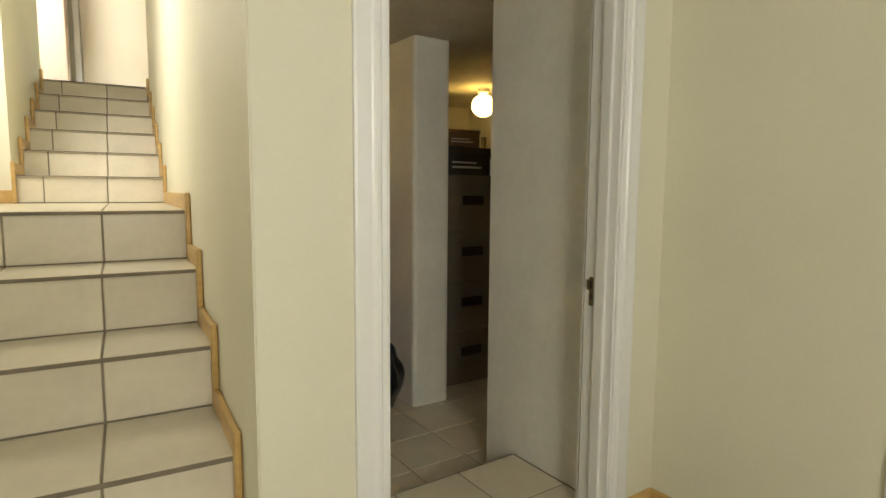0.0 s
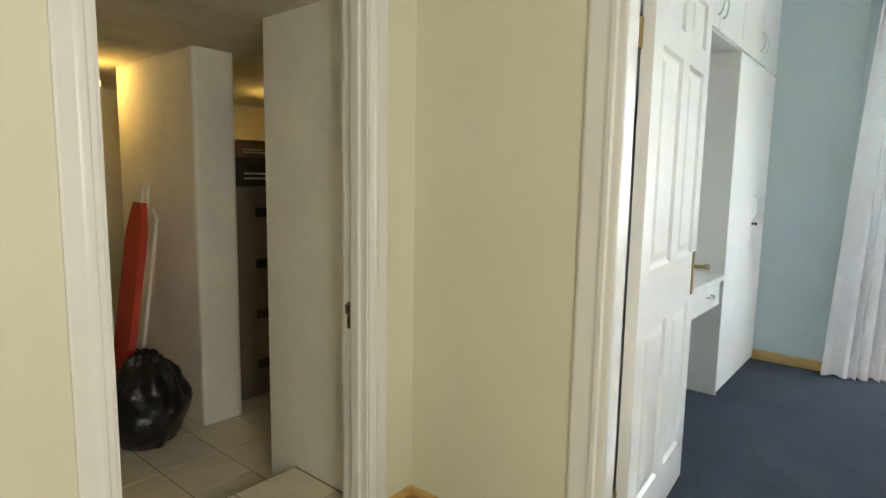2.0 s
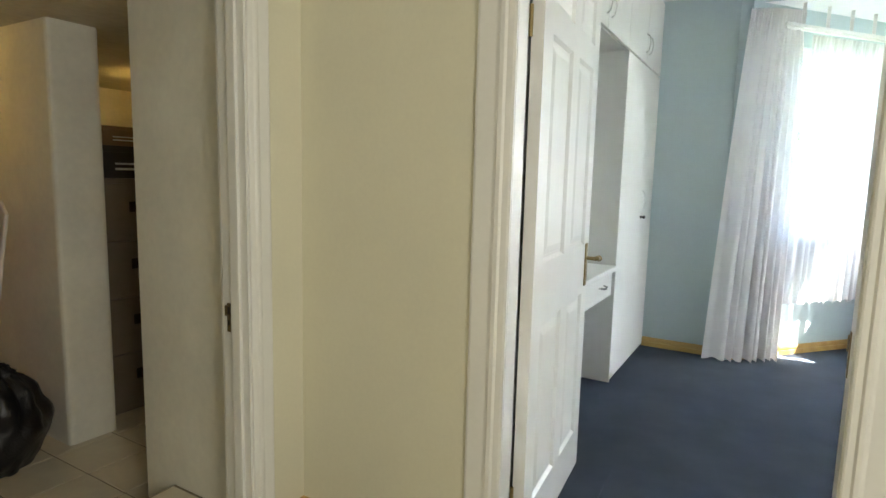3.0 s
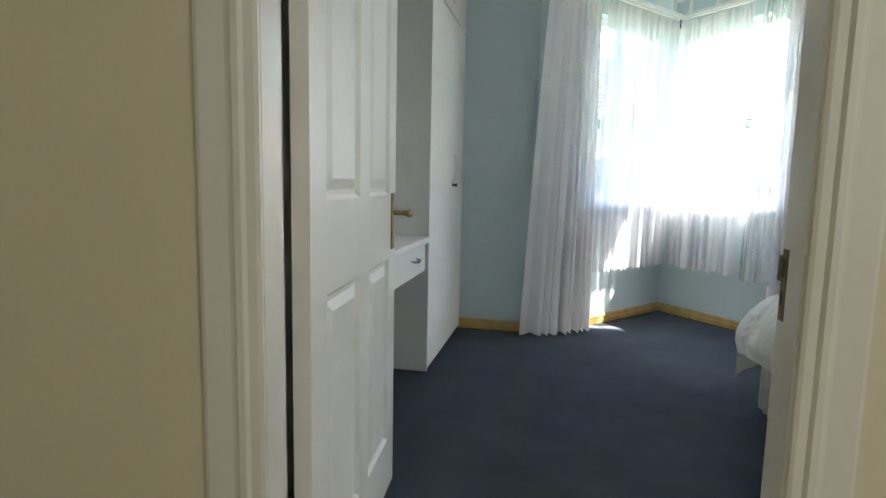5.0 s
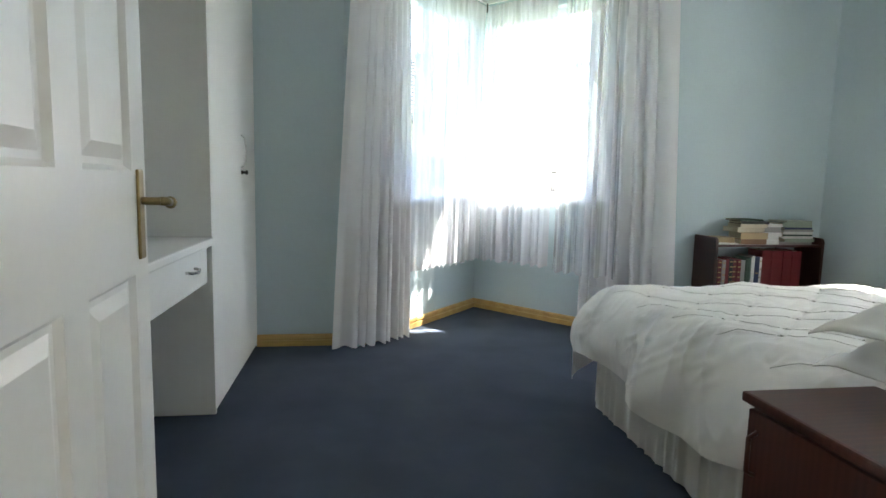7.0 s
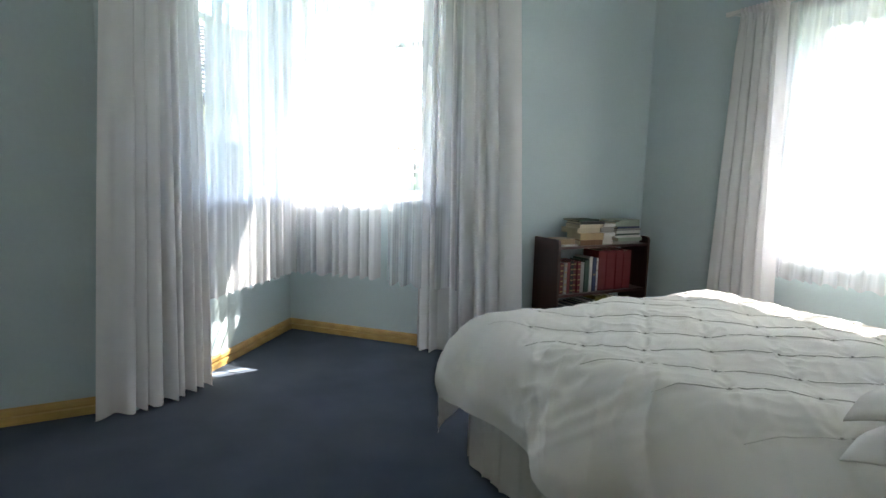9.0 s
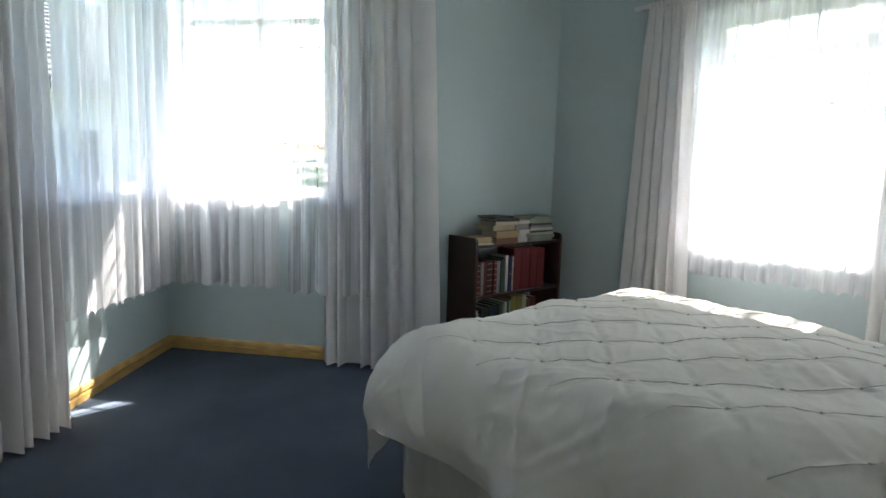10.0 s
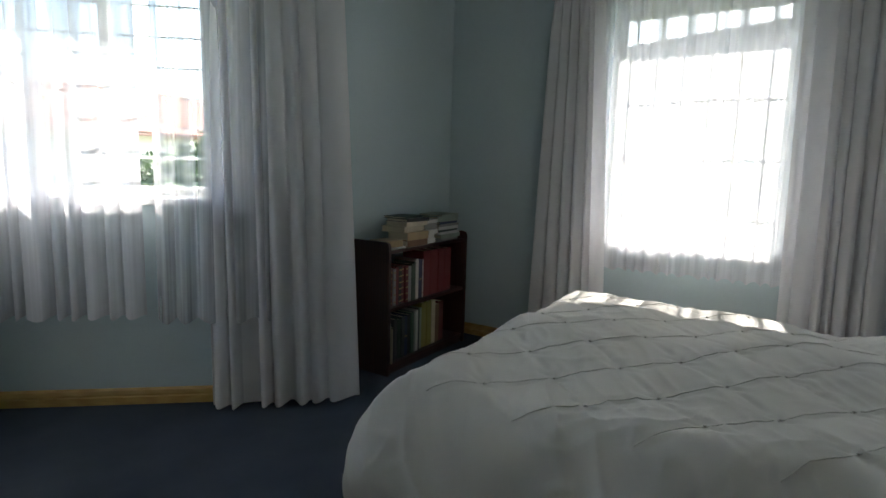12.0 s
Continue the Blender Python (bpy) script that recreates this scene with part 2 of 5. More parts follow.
# ---- plan ----
W1, W2, W2B = 1.55, 2.07, 2.21            # hall wall of the store door; hall wall of the bedroom door, and its bedroom face
SJ0, SJ1, SJY = 1.952, 2.024, -0.217        # the wall on the other side of the bedroom door stands forward
EAST_N, EAST_S, SOUTH = 5.48, 5.58, -3.32
APEX = Vector((6.62, -0.82))              # point of the bay window
BAY_N, BAY_S = Vector((EAST_N, 0.16)), Vector((EAST_S, -1.715))
CEIL = 2.86
BAY_CEIL = 2.76
WARD = 0.87                               # front of the wardrobes
NORTH = 1.47                              # bedroom wall behind the wardrobes
DOOR_TOP = 2.30
LY = 0.665                                # hinge side lining of the bedroom doorway

# floors
bm = bmesh.new()
outline = ((SJ1 - 0.02, SOUTH - 0.05), (EAST_S + 0.02, SOUTH - 0.05), (EAST_S + 0.02, BAY_S.y - 0.02), (APEX.x + 0.06, APEX.y), (EAST_N + 0.02, BAY_N.y + 0.03), (EAST_N + 0.02, NORTH + 0.05), (SJ1 - 0.02, NORTH + 0.05))
low = [bm.verts.new((x, y, -0.12)) for x, y in outline]
high = [bm.verts.new((x, y, 0.0)) for x, y in outline]
bm.faces.new(low[::-1])
bm.faces.new(high)
for i in range(len(outline)):
    bm.faces.new((low[i], low[(i + 1) % 7], high[(i + 1) % 7], high[i]))
structure("floor_bedroom", bm, CARPET, "dark blue-grey cut pile wall-to-wall carpet", "carpet")
bm = bmesh.new()
patch = ((2.03, 0.0), (3.262, 0.0), (3.15, 0.54), (2.03, 0.53))
low = [bm.verts.new((x, y, 0.0005)) for x, y in patch]
high = [bm.verts.new((x + (0.003 if x < 3 else -0.003), y + (0.003 if y < 0.2 else -0.003), 0.0045)) for x, y in patch]
bm.faces.new(low[::-1])
bm.faces.new(high)
for i in range(4):
    bm.faces.new((low[i], low[(i + 1) % 4], high[(i + 1) % 4], high[i]))
structure("floor_carpet_patch", bm, CARPET, "square patch of blue-grey carpet let in at doorway", "carpet")
structure("floor_hall", boxes((-1.5, -1.7, -0.12, SJ1 - 0.02, 1.68, -0.002), (0.9, 1.68, -0.12, 1.92, 2.19, -0.002)), GROUT, "tiled hall floor bed with brown grout", "floor")
structure("floor_store", boxes((0.6, 2.19, -0.32, 4.3, 5.7, -0.1325)), GROUT, "store room floor bed with brown grout", "floor")
structure("ceiling_bedroom", boxes((W2, SOUTH - 0.25, CEIL, EAST_S + 0.2, NORTH + 0.1, CEIL + 0.12)), CEILING, "plain white painted bedroom ceiling", "ceiling")
structure("ceiling_hall", boxes((-1.5, -1.8, CEIL, W2, 1.55, CEIL + 0.12)), CEILING, "plain white painted hall ceiling", "ceiling")

# hall walls
structure("wall_hall_store", boxes((0.5445, W1, -0.12, 0.82, W1 + 0.13, CEIL), (1.86, W1, -0.12, W2 + 0.0, W1 + 0.13, CEIL), (0.82, W1, DOOR_TOP + 0.05, 1.86, W1 + 0.13, CEIL)), CREAM, "cream painted hall wall beside the store doorway", "wall")
structure("wall_hall_bedroom", boxes((W2, LY + 0.04, -0.12, W2B, W1 + 0.13, CEIL), (SJ0, -1.8, -0.12, SJ1, -0.252, CEIL), (SJ0, -0.25, DOOR_TOP + 0.05, W2B, LY + 0.04, CEIL)), CREAM, "cream painted hall wall beside the bedroom doorway", "wall")
structure("wall_hall_south", boxes((-1.5, -1.9, -0.12, -0.5, -1.7, CEIL), (0.7, -1.9, -0.12, W2, -1.7, CEIL), (-0.5, -1.9, -0.12, 0.7, -1.7, 0.85), (-0.5, -1.9, 2.2, 0.7, -1.7, CEIL), (-0.5, -1.9, 0.85, 0.7, -1.82, 2.2)), CREAM, "cream painted hall end wall with a window opening", "wall")
structure("wall_hall_west", boxes((-1.6, -1.7, -0.12, -1.4, 1.75, CEIL)), CREAM, "cream painted hall wall", "wall")

# bedroom walls, blue lining inside the hall wall
structure("wall_bedroom_west", boxes((W2B, LY + 0.045, 0, W2B + 0.012, NORTH, CEIL), (SJ1, SOUTH, 0, SJ1 + 0.012, -0.252, CEIL), (W2B, -0.25, DOOR_TOP + 0.05, W2B + 0.012, LY + 0.045, CEIL)), BLUE, "pale blue painted bedroom wall", "wall")
structure("wall_bedroom_north", boxes((W2B, NORTH, -0.1, EAST_N + 0.25, NORTH + 0.2, CEIL)), BLUE, "pale blue painted bedroom wall behind the wardrobes", "wall")
structure("wall_bedroom_east_a", boxes((EAST_N, BAY_N.y, -0.1, EAST_N + 0.25, NORTH, CEIL), (EAST_N, BAY_S.y, BAY_CEIL + 0.1, EAST_N + 0.2, BAY_N.y, CEIL)), BLUE, "pale blue painted bedroom wall beside the bay", "wall")
structure("wall_bedroom_east_b", boxes((EAST_S, SOUTH - 0.25, -0.1, EAST_S + 0.25, BAY_S.y, CEIL)), BLUE, "pale blue painted bedroom wall behind the bookcase", "wall")
WX0, WX1, WZ0, WZ1 = 3.50, 4.50, 0.76, 2.17
structure("wall_bedroom_south", boxes((W2, SOUTH - 0.25, -0.1, WX0, SOUTH, CEIL), (WX1, SOUTH - 0.25, -0.1, EAST_S, SOUTH, CEIL), (WX0, SOUTH - 0.25, -0.1, WX1, SOUTH, WZ0), (WX0, SOUTH - 0.25, WZ1, WX1, SOUTH, CEIL)), BLUE, "pale blue painted bedroom wall with a window", "wall")


def bay_frame(a, b):
    """Pose whose x runs along the wall from a to b and whose y points outwards."""
    d = (b - a).normalized()
    return Matrix.Translation((a.x, a.y, 0)) @ Matrix.Rotation(math.atan2(d.y, d.x), 4, "Z"), (b - a).length


BAY_Z0, BAY_Z1 = 1.0, 2.48


def bay_wall(name, a, b, w0, w1, out):
    m, length = bay_frame(a, b)
    y0, y1 = (0, 0.22 * out) if out > 0 else (0.22 * out, 0)
    e0, e1 = (-0.1, length + 0.2) if w0 > w1 else (-0.2, length + 0.1)
    bm = boxes((e0, y0, -0.1, w0, y1, CEIL), (length - w1, y0, -0.1, e1, y1, CEIL), (w0, y0, -0.1, length - w1, y1, BAY_Z0), (w0, y0, BAY_Z1, length - w1, y1, CEIL))
    return structure(name, bm, BLUE, "pale blue painted wall of the bay window", "wall", m)


bay_wall("wall_bay_south", BAY_S, APEX, 0.22, 0.05, -1)
bay_wall("wall_bay_north", APEX, BAY_N, 0.05, 0.22, -1)
bm = bmesh.new()
for z in (BAY_CEIL, BAY_CEIL + 0.06):
    bm.faces.new([bm.verts.new((p[0], p[1], z)) for p in ((BAY_S.x - 0.02, BAY_S.y), (APEX.x + 0.02, APEX.y), (BAY_N.x - 0.02, BAY_N.y))])
structure("ceiling_bay", bm, CEILING, "low white painted ceiling of the bay", "ceiling")


# ---- windows ----
def window(name, m, width, z0, z1, label, bars=9, mullions=(0.5,), transom=0.7, frame_y=-0.12, uprights=0, t=0.05, ledge=0.025, drop=0.0):
    """A white framed window in the opening: outer frame, sashes, bars and a sill; y is outwards when negative."""
    w = thing(name, label, "window", m, kind="structure")
    d = 0.05
    f0, f1 = frame_y - d / 2, frame_y + d / 2
    part("window_frame", boxes((0, f0, z0, t, f1, z1), (width - t, f0, z0, width, f1, z1), (t, f0, z0, width - t, f1, z0 + t), (t, f0, z1 - t, width - t, f1, z1)), STEEL, w)
    for u in mullions:
        part("mullion", boxes((width * u - 0.022, f0 + 0.004, z0 + t, width * u + 0.022, f1 - 0.004, z1 - t)), STEEL, w)
    zt = z0 + (z1 - z0) * transom
    edges = [t] + [width * u for u in mullions] + [width - t]
    for a, b in zip(edges, edges[1:]):
        part("transom", boxes((a + 0.022, f0 + 0.006, zt - 0.018, b - 0.022, f1 - 0.006, zt + 0.018)), STEEL, w)
        for c0, c1 in ((z0 + t, zt), (zt, z1 - t)):
            g = part("pane", boxes((a + 0.01, frame_y - 0.003, c0 + 0.005, b - 0.01, frame_y + 0.003, c1 - 0.005)), GLASS, w)
            g.visible_shadow = False
    part("window_sill", sbox(-0.03, frame_y + 0.03, z0 - 0.03 - drop, width + 0.03, ledge, z0 + 0.004 - drop, r=0.006), STEEL, w, "white painted window sill")
    for k in range(bars):
        z = z0 + t + (z1 - z0 - 2 * t) * (k + 1) / (bars + 1)
        part("burglar_bar", tube(((0.02, frame_y + 0.045, z), (width - 0.02, frame_y + 0.045, z)), 0.006, 6), STEEL, w)
    for k in range(uprights):
        x = t + (width - 2 * t) * (k + 0.5) / uprights
        part("burglar_bar", tube(((x, frame_y + 0.045, z0 + 0.01), (x, frame_y + 0.045, z1 - 0.01)), 0.007, 6), STEEL, w)
    return w


m, length = bay_frame(BAY_S, APEX)
window("window_1", m @ pose(0.22, 0, 0), length - 0.27, BAY_Z0, BAY_Z1, "white steel bay window with burglar bars behind voile", 9, (0.5,), ledge=0.075)
m, length = bay_frame(APEX, BAY_N)
window("window_2", m @ pose(0.05, 0, 0), length - 0.27, BAY_Z0, BAY_Z1, "white steel bay window with burglar bars behind voile", 9, (0.5,), ledge=0.075, drop=0.003)
window("window_3", pose(WX0, SOUTH, 0), WX1 - WX0, WZ0, WZ1, "white framed bedroom window behind sheer voile", 3, (), 0.06, -0.19, 6, t=0.07)


# ---- skirting ----
SKIRT = [(0, 0), (0.021, 0), (0.021, 0.036), (0.007, 0.039), (0.007, 0.047), (0.018, 0.051), (0.014, 0.068), (0.006, 0.076), (0, 0.077)]


def skirting(name, a, b, label="varnished yellow pine skirting board along the wall"):
    a, b = Vector((*a, 0.001)), Vector((*b, 0.001))
    return structure(name, extrude_profile(SKIRT, a, b), PINE, label, "skirting")


skirting("baseboard_1", (EAST_N - 0.001, WARD), (EAST_N - 0.001, BAY_N.y))
skirting("baseboard_2", BAY_N, APEX)
skirting("baseboard_3", APEX, BAY_S)
skirting("baseboard_4", (EAST_S, BAY_S.y), (EAST_S, SOUTH))
skirting("baseboard_5", (EAST_S, SOUTH), (SJ1, SOUTH))
skirting("baseboard_6", (1.895, W1), (W2, W1))
skirting("baseboard_7", (W2, W1), (W2, 0.80))
skirting("baseboard_8", (0.56, W1), (0.80, W1))
skirting("baseboard_9", (SJ0, -0.33), (SJ0, -1.7))
skirting("baseboard_10", (SJ1 + 0.012, -3.3), (SJ1 + 0.012, -0.33))

# ---- door linings and architraves ----
ARCH = [(0, 0), (0, 0.095), (0.010, 0.095), (0.013, 0.088), (0.012, 0.048), (0.014, 0.042), (0.018, 0.036), (0.018, 0.026), (0.013, 0.020), (0.012, 0.006), (0.009, 0)]


def doorway(name, m, width, depth, top, label, rebate):
    """Lining, stop and moulded architraves round an opening; x across, y into the wall from its face."""
    d = thing(name, label, "door frame", m, kind="structure")
    for side in (0, 1):
        x0, x1 = ((-0.035, 0.0), (width, width + 0.035))[side]
        part("door_lining", boxes((x0, -0.002, 0.0, x1, depth + 0.002, top)), WHITE, d)
        s0, s1 = ((0.0, 0.014), (width - 0.014, width))[side]
        part("door_stop", sbox(s0, 0.03, 0.0, s1, rebate, top, r=0.004), WHITE, d)
        sign = (-1, 1)[side]
        prof = [(o, sign * u) for o, u in ARCH]
        xa = (-0.008, width + 0.008)[side]
        part("architrave", extrude_profile(prof, (xa, -0.001, 0), (xa, -0.001, top + 0.09), Vector((1, 0, 0)), Vector((0, -1, 0))), WHITE, d)
        part("architrave", extrude_profile(prof, (xa, depth + 0.013, 0), (xa, depth + 0.013, top + 0.09), Vector((1, 0, 0)), Vector((0, 1, 0))), WHITE, d)
    part("head_lining", boxes((-0.035, -0.002, top, width + 0.035, depth + 0.002, top + 0.035)), WHITE, d)
    part("architrave", extrude_profile(ARCH, (-0.1, -0.001, top + 0.008), (width + 0.1, -0.001, top + 0.008), Vector((0, 0, 1)), Vector((0, -1, 0))), WHITE, d)
    return d


# store doorway: lining faces at x 0.885 and 1.80
store_door = doorway("door_frame_1", pose(0.895, W1, 0), 0.905, 0.13, DOOR_TOP, "white painted moulded frame of the store doorway", 0.075)
# bedroom doorway: lining faces at y 0.665 and -0.217
bed_door = thing("door_frame_2", "white painted moulded frame of the bedroom doorway", "door frame", pose(0, 0, 0), kind="structure")
part("door_lining", boxes((W2 - 0.002, LY, 0, 2.145, LY + 0.04, DOOR_TOP), (2.145, LY + 0.033, 0, W2B + 0.002, LY + 0.04, DOOR_TOP)), WHITE, bed_door)
part("door_lining", boxes((SJ0 - 0.002, -0.252, 0, SJ1 + 0.002, SJY, DOOR_TOP)), WHITE, bed_door)
for x, y, sign, out in ((W2 - 0.001, LY + 0.001, 1.62, -1), (SJ0 - 0.001, SJY - 0.004, -1.05, -1), (SJ1 + 0.013, SJY - 0.008, -1, 1)):
    part("architrave", extrude_profile([(o, sign * u * 0.85) for o, u in ARCH], (x, y, 0), (x, y, DOOR_TOP + 0.08), Vector((0, 1, 0)), Vector((out, 0, 0))), WHITE, bed_door)
part("head_lining", boxes((SJ0, -0.25, DOOR_TOP, W2B, LY + 0.04, DOOR_TOP + 0.035)), WHITE, bed_door)


def strike(name, parent, m):
    plate = part(name, merge(sbox(-0.0015, -0.009, -0.058, 0.0015, 0.009, 0.05, r=0.0014), sbox(-0.004, 0.007, 0.0, 0.002, 0.019, 0.04, r=0.003)), OLDBRASS, parent, "tarnished brass strike plate", m=m)
    # flat dark plates stand in for the shade inside the latch holes
    part("keeper", boxes((-0.0026, -0.005, 0.008, -0.0017, 0.005, 0.036), (-0.0026, -0.004, -0.034, -0.0017, 0.004, -0.014)), DARKMETAL, plate, "dark plate in place of the shaded latch hole")



strike("strike_plate", store_door, pose(0.903, 0.10, 0.88))
strike("strike_plate", bed_door, pose(SJ1 - 0.014, SJY + 0.001, 1.024, 0, 0, -90))

# ---- bedroom door leaf, standing open ----
LEAF_W, LEAF_H, LEAF_T = 0.875, 2.27, 0.042
leaf = thing("door_1", "white six-panel door with brass handle standing open", "door", pose(2.225, 0.643, 0.012, 0, 0, 4.4), kind="structure")
cols = ((0.11, 0.40), (0.505, 0.775))
rows = ((0.20, 0.875), (1.10, 1.88), (1.98, 2.17))
body_boxes = [(0, 0, 0, cols[0][0], LEAF_T, LEAF_H), (cols[0][1], 0, 0, cols[1][0], LEAF_T, LEAF_H), (cols[1][1], 0, 0, LEAF_W, LEAF_T, LEAF_H)]
for c0, c1 in cols:
    zz = (0, *[v for r in rows for v in r], LEAF_H)
    for z0, z1 in zip(zz[::2], zz[1::2]):
        body_boxes.append((c0, 0, z0, c1, LEAF_T, z1))
    for z0, z1 in rows:
        body_boxes.append((c0, 0.012, z0, c1, LEAF_T - 0.012, z1))
part("door_leaf", boxes(*body_boxes), WHITE, leaf)


def raised_panel(c0, c1, z0, z1):
    """A raised field with a sloped border, on both faces."""
    bm = bmesh.new()
    for y_low, y_high in ((0.0125, 0.003), (LEAF_T - 0.0125, LEAF_T - 0.003)):
        loops = []
        for inset, y in ((0.0, 0.0005 if y_low < 0.02 else LEAF_T - 0.0005), (0.012, y_low), (0.022, y_low), (0.052, y_high)):
            loops.append([bm.verts.new((x, y, z)) for x, z in ((c0 + inset, z0 + inset), (c1 - inset, z0 + inset), (c1 - inset, z1 - inset), (c0 + inset, z1 - inset))])
        for p, q in zip(loops, loops[1:]):
            for i in range(4):
                bm.faces.new((p[i], p[(i + 1) % 4], q[(i + 1) % 4], q[i]))
        bm.faces.new(loops[-1])
    return bm


for c0, c1 in cols:
    for z0, z1 in rows:
        part("door_panel", raised_panel(c0, c1, z0, z1), WHITE, leaf)
handle = part("door_handle", merge(sbox(LEAF_W - 0.075, -0.007, 0.905, LEAF_W - 0.035, 0.0, 1.105, r=0.004)), BRASS, leaf, "antique brass lever handle on a long plate")
part("lever", merge(tube(((LEAF_W - 0.055, 0, 1.035), (LEAF_W - 0.055, -0.045, 1.035)), 0.009, 10), tube(((LEAF_W - 0.055, -0.045, 1.035), (LEAF_W - 0.03, -0.052, 1.034), (LEAF_W + 0.0, -0.052, 1.03)), 0.010, 10)), BRASS, handle, smooth=True)
part("lever_knob", lathe([(0.002, -0.012), (0.011, -0.009), (0.015, 0), (0.011, 0.009), (0.002, 0.012)], 12), BRASS, handle, smooth=True, m=pose(LEAF_W + 0.004, -0.052, 1.03, 0, 90, 0))
for z in (0.25, 1.9):
    part("hinge", tube(((-0.004, LEAF_T + 0.002, z - 0.05), (-0.004, LEAF_T + 0.002, z + 0.05)), 0.007, 8), BRASS, leaf)

# ---- wardrobes and desk niche ----
ND = NORTH - 0.004
PX = 4.352                                 # near side of the tall wardrobe


def bow_handle(parent, x, z, y, length=0.11):
    pts = [(x, y, z - length / 2), (x, y - 0.02, z - length / 2 + 0.012), (x, y - 0.03, z), (x, y - 0.02, z + length / 2 - 0.012), (x, y, z + length / 2)]
    part("bow_handle", tube(pts, 0.005, 8), BOARD, parent, "slim white bow handle", smooth=True)


tall = thing("wardrobe", "white built-in wardrobe with tall flat door", "wardrobe", pose(0, 0, 0))
part("side_panel", boxes((PX, WARD, 0.004, PX + 0.02, ND, 2.262)), BOARD, tall)
part("plinth", boxes((PX + 0.02, WARD + 0.03, 0.004, EAST_N - 0.002, WARD + 0.05, 0.07)), BOARD, tall)
part("body", boxes((PX + 0.02, WARD + 0.025, 0.07, EAST_N - 0.002, ND, 2.262)), BOARD, tall)
dl = part("wardrobe_door", sbox(PX + 0.024, WARD, 0.02, EAST_N - 0.006, WARD + 0.019, 2.255, r=0.002), BOARD, tall)
bow_handle(dl, 5.05, 1.252, WARD, 0.18)
part("lock_knob", merge(lathe([(0.012, 0), (0.012, 0.006), (0.007, 0.008), (0.007, 0.02), (0.013, 0.024), (0.013, 0.032), (0.003, 0.036)], 14)), DARKMETAL, dl, "small dark wardrobe lock knob", m=pose(5.055, WARD, 1.135, 90, 0, 0))
near = thing("wardrobe", "white built-in wardrobe behind the open door", "wardrobe", pose(0, 0, 0))
part("body", boxes((W2B + 0.03, WARD + 0.025, 0.004, 3.28, ND, 2.262)), BOARD, near)
part("wardrobe_door", sbox(W2B + 0.032, WARD, 0.02, 3.278, WARD + 0.019, 2.255, r=0.002), BOARD, near)
upper_z = 2.268
for x0, x1, hx in ((W2B + 0.03, 3.28, 3.1), (3.283, 3.815, 3.77), (3.818, 4.35, 3.87), (4.353, 4.92, 4.87), (4.923, EAST_N - 0.004, 4.97)):
    up = thing("top_cupboard", "white overhead cupboard with bow handle", "cupboard", pose(0, 0, 0), group="overhead cupboards")
    part("body", boxes((x0, WARD + 0.025, upper_z, x1, ND, CEIL - 0.004)), BOARD, up)
    ud = part("cupboard_door", sbox(x0 + 0.002, WARD, upper_z + 0.004, x1 - 0.002, WARD + 0.019, CEIL - 0.02, r=0.002), BOARD, up)
    bow_handle(ud, hx, 2.41, WARD, 0.13)
desk = thing("built_in_desk", "white built-in desk with one drawer in the niche", "desk", pose(0, 0, 0))
part("desk_top", sbox(3.284, WARD - 0.012, 0.80, PX - 0.003, ND - 0.01, 0.835, r=0.008), BOARD, desk)
dr = part("drawer", sbox(3.30, WARD + 0.02, 0.63, PX - 0.006, WARD + 0.04, 0.797, r=0.003), BOARD, desk)
part("drawer_box", boxes((3.31, WARD + 0.042, 0.65, PX - 0.02, ND - 0.08, 0.79)), BOARD, desk)
part("drawer_handle", tube(((4.02, WARD + 0.022, 0.725), (4.03, WARD - 0.004, 0.722), (4.08, WARD - 0.012, 0.718), (4.13, WARD - 0.004, 0.722), (4.14, WARD + 0.022, 0.725)), 0.006, 8), CHROME, dr, "curved chrome drawer pull", smooth=True)
part("back_panel", boxes((3.284, ND - 0.008, 0.004, PX - 0.002, ND, 2.262)), BOARD, desk)


# ---- curtains ----
def sample_path(points, u):
    """The point and direction at the fraction u of a polyline's length."""
    pts = [Vector(p) for p in points]
    lens = [(b - a).length for a, b in zip(pts, pts[1:])]
    d = u * sum(lens)
    for a, b, k in zip(pts, pts[1:], lens):
        if d <= k or b is pts[-1]:
            return a + (b - a) * (d / k), (b - a).normalized()
        d -= k


